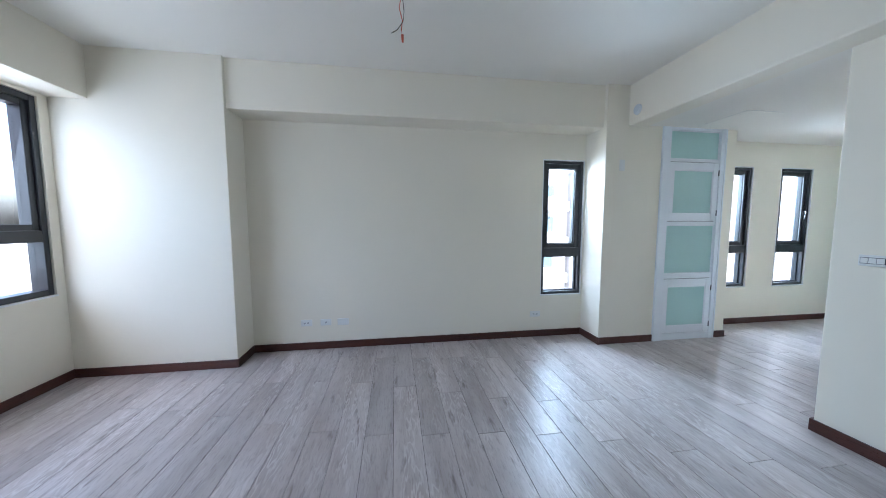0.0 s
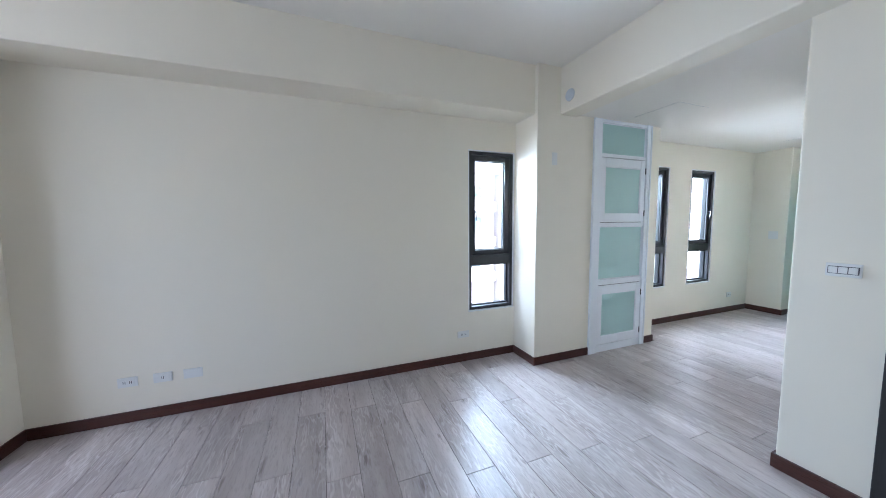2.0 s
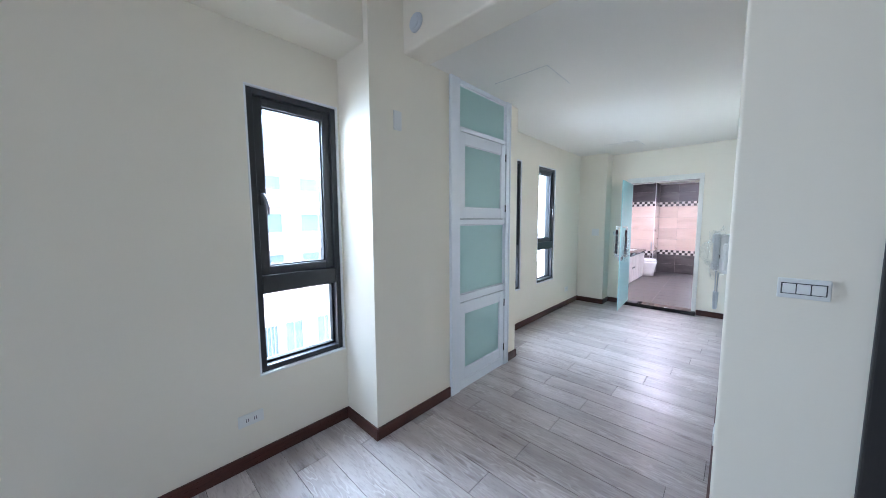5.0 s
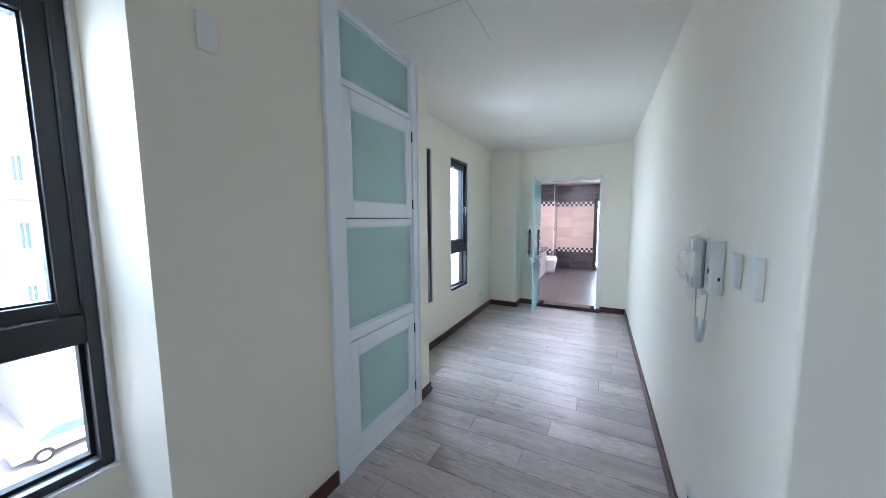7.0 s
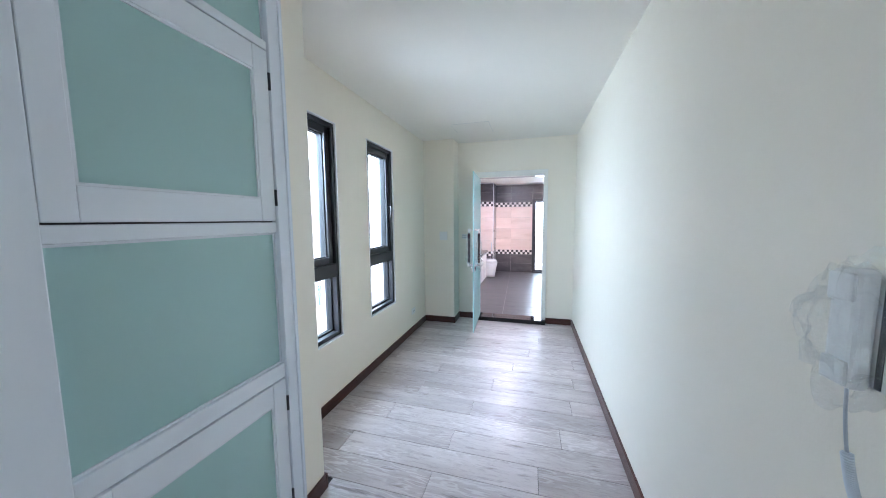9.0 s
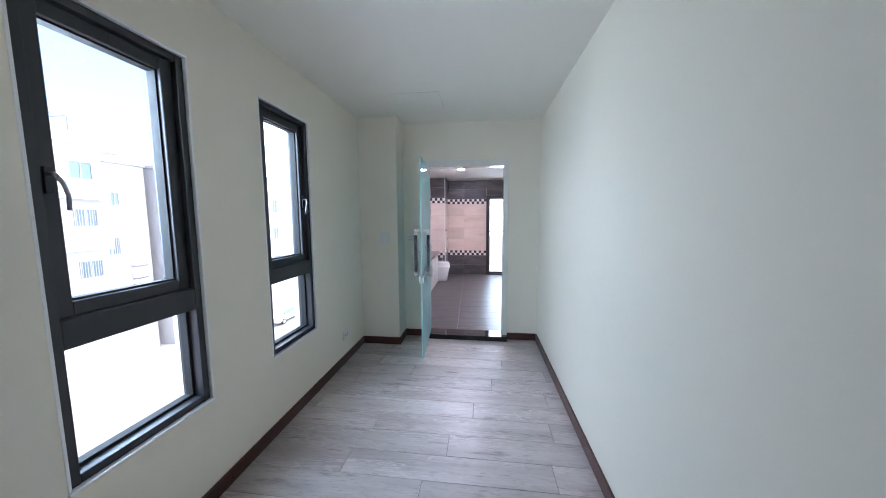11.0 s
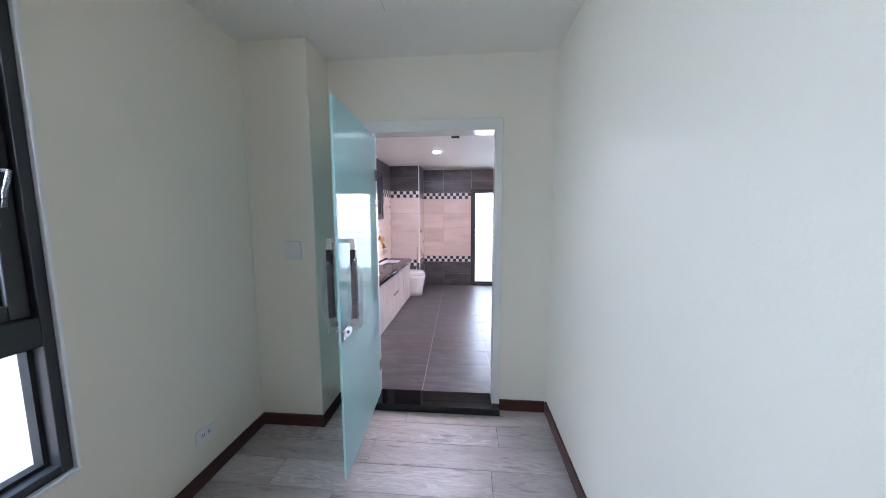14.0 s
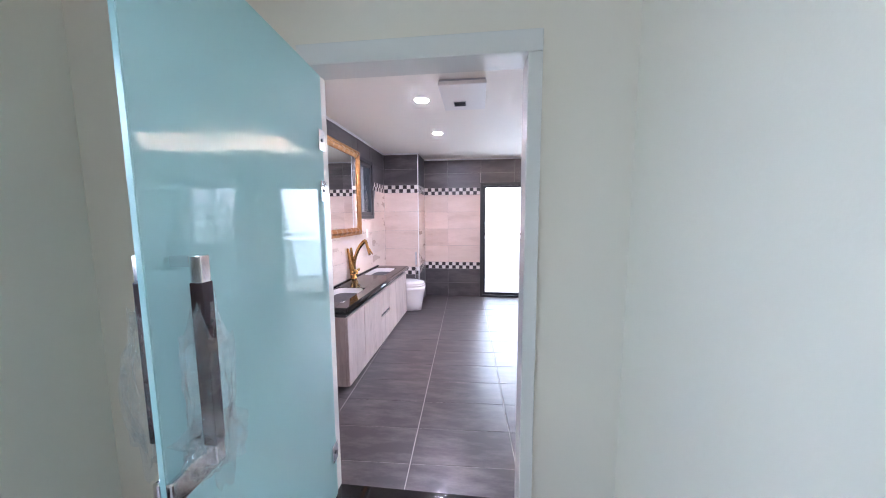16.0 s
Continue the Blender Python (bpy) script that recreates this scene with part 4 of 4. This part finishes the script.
on_west("bath_switch", "white slim switch between mirror and pillar", "switch", 0.0, 2.64, 2.70, 1.18, 1.29)

to = thing("toilet", "white one-piece smart toilet with rounded skirted base", "toilet", (0, 0, 0))
ty = 3.25
part("bowl", loft_bm([oval(0.33 + dx, ty, z, rx, ry, 32, 2.6) for z, rx, ry, dx in ((BF, 0.235, 0.12, 0.055), (BF + 0.10, 0.245, 0.125, 0.055), (BF + 0.22, 0.27, 0.15, 0.05), (BF + 0.32, 0.30, 0.178, 0.045), (BF + 0.37, 0.31, 0.187, 0.04))]), CERAMIC, to, "", True)
part("seat", loft_bm([oval(0.375, ty, z, rx, ry, 32, 2.5) for z, rx, ry in ((BF + 0.372, 0.295, 0.188), (BF + 0.395, 0.298, 0.19), (BF + 0.40, 0.29, 0.185))]), CERAMIC, to, "", True)
part("lid", loft_bm([oval(0.37, ty, z, rx, ry, 32, 2.5) for z, rx, ry in ((BF + 0.402, 0.292, 0.187), (BF + 0.425, 0.285, 0.18), (BF + 0.44, 0.24, 0.15), (BF + 0.445, 0.16, 0.10))]), CERAMIC, to, "", True)
part("tank", box_bm((0.0, 0.17, ty - 0.18, ty + 0.18, BF + 0.36, BF + 0.47), bevel=0.03, segments=4), CERAMIC, to, "", True)

sp = thing("bidet_sprayer", "slim chrome hand sprayer on the tiled pillar", "sprayer", (0.50, 3.487, 0.80))
part("holder", box_bm((-0.014, 0.014, -0.03, 0, -0.02, 0.02), bevel=0.004), CHROME, sp)
part("wand", tube_bm([(0, -0.03, -0.10), (0, -0.032, 0.0), (0, -0.04, 0.10)], 0.012, 10), GREYP, sp, "", True)
part("hose", tube_bm([(0, -0.03, -0.10), (0.0, -0.04, -0.2), (-0.02, -0.03, -0.32), (-0.06, -0.01, -0.36)], 0.006, 8), CHROME, sp, "", True)

fan = thing("ceiling_heater", "white ceiling fan heater with a small grey grille", "fan heater", (1.343, 1.25, BC))
part("housing", box_bm((-0.165, 0.165, -0.26, 0.26, -0.012, 0.0)), GREYP, fan)
part("cover", box_bm((-0.172, 0.172, -0.27, 0.27, -0.042, -0.014), bevel=0.006), WHITE, fan)
gr = part("grille", box_bm((-0.085, 0.015, 0.06, 0.16, -0.0445, -0.042)), GREYP, fan, "grey air grille")
for k in range(6):
    part("slat", box_bm((-0.08, 0.01, 0.068 + k * 0.016, 0.074 + k * 0.016, -0.048, -0.0445)), SLOT, gr)
for y in (1.35, 2.39):
    dl = thing("downlight", "round recessed LED downlight, lit warm white", "downlight", (0.99, y, BC), group="downlights")
    part("rim", loft_bm([oval(0, 0, -0.001, 0.062, 0.062, 28), oval(0, 0, -0.006, 0.058, 0.058, 28), oval(0, 0, -0.007, 0.052, 0.052, 28)]), WHITE, dl, "", True)
    part("diffuser", loft_bm([oval(0, 0, -0.007, 0.05, 0.05, 24), oval(0, 0, -0.0085, 0.049, 0.049, 24)]), LAMPW, dl, "glowing diffuser")
cs = thing("cove_light", "warm LED strip in the recessed bathroom ceiling tray", "strip light", (0, 0, 0))
for x0, x1, y0, y1 in ((X0, X1, YB + 0.08, YB + 0.10), (X0, X1, YA - 0.10, YA - 0.08), (X1 + 0.08, X1 + 0.10, YA, YB)):
    part("strip", box_bm((x0, x1, y0, y1, BC + 0.04, BC + 0.055)), COVEG, cs, "glowing warm strip")
tub = thing("bathtub", "white built-in bathtub under the wide window", "bathtub", (0, 0, 0))
part("apron", box_bm((3.35, EAST - 0.01, 2.60, 2.72, BF, 0.62), (3.35, 3.47, 2.72, NORTH - 0.01, BF, 0.62), (3.47, EAST - 0.01, NORTH - 0.15, NORTH - 0.01, BF, 0.62), bevel=0.006), CERAMIC, tub)
part("basin", box_bm((3.47, EAST - 0.01, 2.72, NORTH - 0.15, BF, 0.2)), CERAMIC, tub)

# ---- outside ----
GZ = -9.2
structure("ground", box_bm((-900, 900, -900, 900, GZ - 0.2, GZ)), STREET, "pale concrete street and ground reaching far out", "ground")


def building(label, x, y0, y1, top_z, wins, mat, deep=10.0, balcony=()):
    """A plain block; wins: (y, z, width, height, barred) on its street face."""
    b = thing("building", label, "building", (x, 0, 0))
    part("wall", box_bm((-deep, 0, y0, y1, GZ, top_z)), mat, b)
    part("parapet", box_bm((-deep - 0.1, 0.12, y0 - 0.1, y1 + 0.1, top_z, top_z + 0.25), (-0.1, 0.12, y0 - 0.1, y1 + 0.1, top_z + 0.25, top_z + 0.75), bevel=0.03), mat, b)
    for z in balcony:
        part("ledge", box_bm((0, 0.45, y0, y1, z, z + 0.9), bevel=0.02), mat, b)
    for y, z, w_, h_, barred in wins:
        wn_ = part("window", box_bm((0.0, 0.06, y - w_ / 2 - 0.06, y - w_ / 2, z - h_ / 2 - 0.06, z + h_ / 2 + 0.06), (0.0, 0.06, y + w_ / 2, y + w_ / 2 + 0.06, z - h_ / 2 - 0.06, z + h_ / 2 + 0.06), (0, 0.06, y - w_ / 2, y + w_ / 2, z - h_ / 2 - 0.06, z - h_ / 2), (0, 0.06, y - w_ / 2, y + w_ / 2, z + h_ / 2, z + h_ / 2 + 0.06), (0, 0.05, y - 0.025, y + 0.025, z - h_ / 2, z + h_ / 2)), FFRAME, b)
        part("pane", box_bm((0.005, 0.02, y - w_ / 2, y + w_ / 2, z - h_ / 2, z + h_ / 2)), FWIN, wn_, "dark glass")
        if barred:
            part("bars", box_bm(*[(0.12, 0.15, y - w_ / 2 + k * w_ / 8 - 0.015, y - w_ / 2 + k * w_ / 8 + 0.015, z - h_ / 2, z + h_ / 2) for k in range(9)]), FFRAME, wn_)
    return b


building("white four-storey house with wide ribbon windows across the street", -24, -1.7, 8.8, 6.2, [(y, z, 2.9, h_, False) for y in (1.6, 6.0) for z, h_ in ((4.45, 1.0), (1.35, 1.4), (-1.95, 1.6))] + [(1.3, -7.9, 2.0, 2.4, True), (3.6, -7.9, 1.3, 2.4, False), (6.2, -7.9, 1.3, 2.3, False)] + [(-1.0, z, 0.3, 1.75, False) for z in (3.85, 0.6, -2.6)], FACADE, balcony=(2.6, -0.75, -4.2))
building("pale five-storey house with barred windows across the street", -24, 9.6, 14.5, 6.2, [(13.4, z, 1.1, 1.05, z < 4) for z in (4.6, 1.6, -1.75, -4.9)] + [(10.8, z, 1.1, 1.05, z < 4) for z in (4.6, 1.6, -1.75, -4.9)], FACADE, balcony=(2.75, -0.5))
tower = building("grey stair tower with two small windows and roof railing", -25.5, 14.5, 18.4, 5.6, [(16.2, 3.0, 0.5, 0.9, False), (15.7, -0.5, 1.0, 1.2, True)], FACADE2)
part("roof_railing", box_bm(*[(0.22, 0.28, 15.3 + k * 0.21, 15.36 + k * 0.21, 6.35, 7.05) for k in range(10)], (0.2, 0.3, 15.3, 17.3, 7.05, 7.13), (0.2, 0.3, 15.3, 17.3, 6.25, 6.35)), TRIMW, tower, "white roof railing")
for k in range(3):
    ac = thing("air_conditioner", "white outdoor air conditioner unit on a tower wall", "air conditioner", (-25.5, 17.4, -1.7 - k * 0.95), group="outdoor units")
    part("casing", box_bm((0.0, 0.35, -0.5, 0.5, -0.38, 0.38), bevel=0.02), WHITE, ac)
    part("fan_grille", tube_bm([(0.35, -0.12, 0), (0.365, -0.12, 0)], 0.28, 20), FFRAME, ac, "round grey fan grille")
    part("bracket", box_bm((0.0, 0.4, -0.42, -0.36, -0.43, -0.38), (0.0, 0.4, 0.36, 0.42, -0.43, -0.38)), FFRAME, ac)
building("long white apartment block with paired small windows", -24, 19.0, 34.0, 5.6, [(y + d, z, 0.8, 1.4, False) for y in (22.4, 29.0) for d in (0, 3.0) for z in (3.0, -0.35, -3.8)] + [(20.6, -7.9, 1.2, 2.4, False), (24.0, -7.8, 3.0, 2.5, True), (29.0, -7.8, 3.0, 2.5, True)], FACADE)
building("low white house beyond the wide window", -30, -22.0, -6.5, 1.6, [(y, z, 1.4, 1.3, False) for y in (-18, -14, -10, -8) for z in (0.0, -3.0)], FACADE2)
building("blue-grey house set back behind the white one", -38, -16.0, -1.0, 4.9, [(y, z, 1.2, 1.3, False) for y in (-13.0, -9.6, -6.2, -3.2) for z in (3.4, 0.4, -2.8)], FACADE2, balcony=(1.6,))
rk = thing("roof_frame", "green metal roof canopy frame on the pale house", "canopy", (-26, 11.5, 6.45))
part("rails", box_bm(*[(-2.0, 1.6, -1.6 + k * 0.7, -1.54 + k * 0.7, 1.5, 1.56) for k in range(6)], (-2, -1.94, -1.6, 2, 1.5, 1.6), (1.54, 1.6, -1.6, 2, 1.5, 1.6)), FFRAME, rk)
for dx in (-1.9, 1.5):
    for dy in (-1.5, 1.85):
        part("post", box_bm((dx, dx + 0.08, dy, dy + 0.08, 0, 1.5)), FFRAME, rk)


def car(label, x, y, turn):
    c_ = thing("car", label, "car", (x, y, GZ), turn)
    side = [(-2.2, 0.35), (2.2, 0.35), (2.25, 0.7), (1.3, 0.92), (0.7, 1.42), (-1.0, 1.45), (-1.75, 1.0), (-2.25, 0.9)]
    bm = loft_bm([[(px, yy_, pz) if pz < 1.1 else (px, yy_ * 0.82, pz) for px, pz in side] for yy_ in (-0.86, 0.86)])
    bmesh.ops.bevel(bm, geom=bm.edges[:], offset=0.06, segments=2, affect="EDGES", profile=0.5)
    part("body", bm, CARW, c_, "", True)
    for yy_ in (-0.87, 0.87):
        part("side_window", loft_bm([[(1.05, yy_ * k, 0.97), (0.6, yy_ * 0.9 * k, 1.36), (-0.95, yy_ * 0.9 * k, 1.38), (-1.5, yy_ * k, 1.0)] for k in (0.9, 1.012)]), FWIN, c_)
        for px in (-1.35, 1.4):
            wh = part("wheel", tube_bm([(px, yy_ * 0.86, 0.32), (px, yy_ * 1.03, 0.32)], 0.32, 20), TYRE, c_, "black tyre")
            part("rim", tube_bm([(px, yy_ * 1.03, 0.32), (px, yy_ * 1.045, 0.32)], 0.2, 16), CHROME, wh)
    return c_


car("white saloon car parked along the street", -21.0, -0.6, 90)
car("white hatchback car parked further down the street", -19.3, 26.0, 90)
gb = thing("waste_bin", "green plastic wheeled waste bin on the street", "bin", (-22.4, 20.8, GZ))
part("body", loft_bm([oval(0, 0, z, r, r * 1.3, 20, 5) for z, r in ((0.0, 0.38), (1.05, 0.5))]), BIN, gb)
part("lid", box_bm((-0.55, 0.55, -0.7, 0.7, 1.05, 1.15), bevel=0.03), BIN, gb)


def tree(x, y, z, height, seed):
    rnd = random.Random(seed)
    t_ = thing("tree", "leafy green tree outside the house", "tree", (x, y, z))
    part("trunk", tube_bm([(0, 0, 0), (0.1, 0.05, height * 0.3), (0.0, 0.1, height * 0.6)], 0.16, 8, 0.5), BARK, t_)
    for k in range(5):
        a = k * 1.257 + rnd.random()
        part("limb", tube_bm([(0.05, 0.05, height * 0.4), (0.7 * math.cos(a), 0.7 * math.sin(a), height * 0.62), (1.3 * math.cos(a), 1.3 * math.sin(a), height * 0.8)], 0.07, 6, 0.3), BARK, t_)
    bm = bmesh.new()
    for k in range(1500):
        d = Vector((rnd.gauss(0, 1), rnd.gauss(0, 1), rnd.gauss(0, 1))).normalized() * (rnd.random() ** 0.4)
        lump = 1 + 0.5 * noise.noise(d * 2.2 + Vector((seed, 0, 0)))
        c = Vector((d.x * height * 0.33, d.y * height * 0.33, height * 0.72 + d.z * height * 0.28)) * lump
        u, v = Vector((rnd.uniform(-1, 1), rnd.uniform(-1, 1), rnd.uniform(-1, 1))).normalized() * 0.16, Vector((rnd.uniform(-1, 1), rnd.uniform(-1, 1), rnd.uniform(-1, 1))).normalized() * 0.09
        bm.faces.new([bm.verts.new(c + p) for p in (u, v, -u, -v)])
    part("crown", bm, LEAFG, t_)


tree(-31, -4.4, GZ, 9.4, 5)
tree(-20, 42, GZ, 9.5, 1)
tree(-16, 50, GZ, 11, 2)
tree(10.0, 11.5, GZ, 13.5, 3)
tree(12.5, 14.5, GZ, 13.0, 4)
# added glowing panel: whitens the north view, feeds floor glare and door reflections
structure("backdrop", box_bm((-60, 90, 70, 70.2, GZ, 60)), SKYBACK, "added glowing white panel in place of the bright sky beyond the balcony", "backdrop")
bal = thing("balcony", "white balcony slab with a glass and steel railing behind the bathroom", "balcony", (0, 0, 0))
part("slab", box_bm((-0.2, EAST + 0.2, NORTH + 0.2, NORTH + 1.5, -0.2, 0.0)), FACADE, bal)
part("rail", box_bm((-0.2, EAST + 0.2, NORTH + 1.42, NORTH + 1.47, 1.05, 1.1)), TRIMW, bal)
for k in range(5):
    part("post", box_bm((k * 1.3 - 0.1, k * 1.3 - 0.06, NORTH + 1.42, NORTH + 1.47, 0.0, 1.05)), TRIMW, bal)
    if k < 4:
        part("pane", box_bm((k * 1.3 - 0.04, k * 1.3 + 1.16, NORTH + 1.44, NORTH + 1.45, 0.1, 0.96)), FROSTW, bal, "pale frosted railing glass")
bal = thing("balcony", "white balcony parapet outside the wide window", "balcony", (0, 0, 0))
part("slab", box_bm((-0.2, EAST + 0.2, SOUTH - 1.6, SOUTH - 0.2, -0.2, 0.0)), FACADE, bal)
part("parapet", box_bm((-0.2, EAST + 0.2, SOUTH - 1.6, SOUTH - 1.48, 0.0, 1.15), bevel=0.01), FACADE, bal)

# ---- pieces of floors and walls ----
def piece_mesh(name, lx, ly, lz, mat, bevel):
    """A thin slab with its upper edges eased, lying on z = -lz .. 0 about its centre."""
    me = bpy.data.meshes.new(name)
    a, b = lx / 2, ly / 2
    v = [(-a, -b, -lz), (a, -b, -lz), (a, b, -lz), (-a, b, -lz), (-a, -b, -bevel), (a, -b, -bevel), (a, b, -bevel), (-a, b, -bevel), (-a + bevel, -b + bevel, 0), (a - bevel, -b + bevel, 0), (a - bevel, b - bevel, 0), (-a + bevel, b - bevel, 0)]
    f = [(8, 9, 10, 11)]
    for k in range(4):
        n = (k + 1) % 4
        f += [(k, n, 4 + n, 4 + k), (4 + k, 4 + n, 8 + n, 8 + k)]
    me.from_pydata(v, [], f)
    me.materials.append(mat)
    return me


MESHES = {}


def piece(name, parent, m, lx, ly, lz, mat, bevel=0.0012):
    key = (name, round(lx, 3), round(ly, 3), mat.name)
    if key not in MESHES:
        MESHES[key] = piece_mesh(name, lx, ly, lz, mat, bevel)
    ob = new(name, MESHES[key])
    ob.parent = parent
    ob.matrix_world = m
    return ob


# oak planks run across, in staggered rows
PW, PL, GAP = 0.195, 1.25, 0.0026
row, y = 0, -0.012
while y > SOUTH:
    yb = max(y - PW, SOUTH)
    yc = (y + yb) / 2
    xr = EAST if yc < -4.485 else BLS
    xl = WR if yc < -4.98 else (COL if yc < -3.21 else CW)
    if yc < -8.99:
        xl = 0.41
    xs = 1.01 - (row // 2) * 0.10 + (row % 2) * 0.63 - 8 * PL
    xs += 0.07 * math.sin(row * 2.7)
    while xs < xr:
        a, b = max(xs, xl), min(xs + PL, xr)
        if b - a > 0.03:
            piece("plank", floor, pose((a + b) / 2, yc, 0), b - a - GAP, y - yb - GAP, 0.006, PLANK)
        xs += PL
    y -= PW
    row += 1
for y in (-4.40, -4.0):
    piece("plank", floor, pose(2.85, y, 0), 1.2, 0.19, 0.006, PLANK)

# bathroom floor tiles, laid a little out of square with the walls
SKEW = pose(1.018, 2.1, 0, 0, 0, 2.1)
for j in range(14):
    ya = max(-1.71 + j * 0.3, -1.98)
    for i in range(-2, 7):
        m = SKEW @ pose(i * 0.6 + 0.3, ya - 0.1 + 0.15, BF)
        if -0.25 < m.translation.x < EAST + 0.2 and m.translation.y < NORTH + 0.12:
            piece("tile", floor_bath, m, 0.6 - 0.005, 0.3 - 0.0022, 0.006, GREYTILE)
for i in range(-2, 7):
    # the cut row along the threshold
    piece("tile", floor_bath, SKEW @ pose(i * 0.6 + 0.3, -1.905, BF), 0.6 - 0.005, 0.19 - 0.0022, 0.006, GREYTILE)

BANDS = [(BF, 0.295, DARKTILE), (0.295, 0.54, DARKTILE), (0.66, 0.95, CREAMTILE), (0.95, 1.24, CREAMTILE), (1.24, 1.53, CREAMTILE), (1.53, 1.82, CREAMTILE), (1.94, 2.18, DARKTILE), (2.18, BC, DARKTILE)]


def tiled(parent, spans, place, holes=()):
    """Tiles in bands along a wall; place(u, z) gives the pose; holes (u0, u1, z0, z1) stay open."""
    for za, zb, mat in BANDS:
        for ua, ub in spans:
            pieces_ = [(ua, ub, za, zb)]
            for h0, h1, g0, g1 in holes:
                nxt = []
                for a, b, c, d_ in pieces_:
                    if b <= h0 or a >= h1 or d_ <= g0 or c >= g1:
                        nxt.append((a, b, c, d_))
                        continue
                    nxt += [(a, h0, c, d_)] if a < h0 else []
                    nxt += [(h1, b, c, d_)] if b > h1 else []
                    a2, b2 = max(a, h0), min(b, h1)
                    nxt += [(a2, b2, c, g0)] if c < g0 else []
                    nxt += [(a2, b2, g1, d_)] if d_ > g1 else []
                pieces_ = nxt
            for a, b, c, d_ in pieces_:
                if b - a > 0.01 and d_ - c > 0.01:
                    piece("tile", parent, place((a + b) / 2, (c + d_) / 2), b - a - 0.003, d_ - c - 0.003, 0.008, mat)


def mosaic(parent, u0, u1, place, holes=()):
    for tone, mat in ((0, MOSD), (1, MOSL)):
        bm = bmesh.new()
        for z0 in (0.54, 1.82):
            for r in range(2):
                for k in range(int((u1 - u0) / 0.06 + 0.5)):
                    u = u0 + k * 0.06
                    if (k + r) % 2 != tone or any(h0 < u + 0.03 < h1 and g0 < z0 + 0.06 * r + 0.03 < g1 for h0, h1, g0, g1 in holes):
                        continue
                    e = 0.0275
                    c = place(u + 0.03, z0 + 0.03 + 0.06 * r)
                    lo = [bm.verts.new(c @ Vector(p)) for p in ((-e, -e, -0.006), (e, -e, -0.006), (e, e, -0.006), (-e, e, -0.006))]
                    hi = [bm.verts.new(c @ Vector(p)) for p in ((-e + 0.002, -e + 0.002, 0.001), (e - 0.002, -e + 0.002, 0.001), (e - 0.002, e - 0.002, 0.001), (-e + 0.002, e - 0.002, 0.001))]
                    bm.faces.new(hi)
                    for q in range(4):
                        bm.faces.new((lo[q], lo[(q + 1) % 4], hi[(q + 1) % 4], hi[q]))
        tagged(part("mosaic_band", bm, mat, parent), kind="stuff")


def cut(u0, u1, start, step=0.6):
    """Spans between tile joints from u0 to u1."""
    us = [u0] + [start + k * step for k in range(-20, 20) if u0 + 0.02 < start + k * step < u1 - 0.02] + [u1]
    return list(zip(us, us[1:]))


def north_at(u, z):
    return pose(u, NORTH, z, 90, 0, 0)


def west_at(u, z):
    return pose(0.0, u, z, 90, 0, 90)


tiled(wall_n, cut(0.54, EAST, 0.947, 0.56), north_at, [NDOOR, NWIN])
mosaic(wall_n, 0.54, EAST, north_at, [NDOOR, NWIN])
tiled(wall_w, cut(0.13, 3.487, 0.47), west_at, [BWIN])
mosaic(wall_w, 0.13, 3.48, west_at, [BWIN])
tiled(pillar, [(0.0, 0.536)], lambda u, z: pose(u, 3.487, z, 90, 0, 0))
mosaic(pillar, 0.0, 0.54, lambda u, z: pose(u, 3.487, z, 90, 0, 0))
tiled(pillar, [(3.49, NORTH)], lambda u, z: pose(0.539, u, z, 90, 0, 90))
mosaic(pillar, 3.50, NORTH - 0.02, lambda u, z: pose(0.539, u, z, 90, 0, 90))
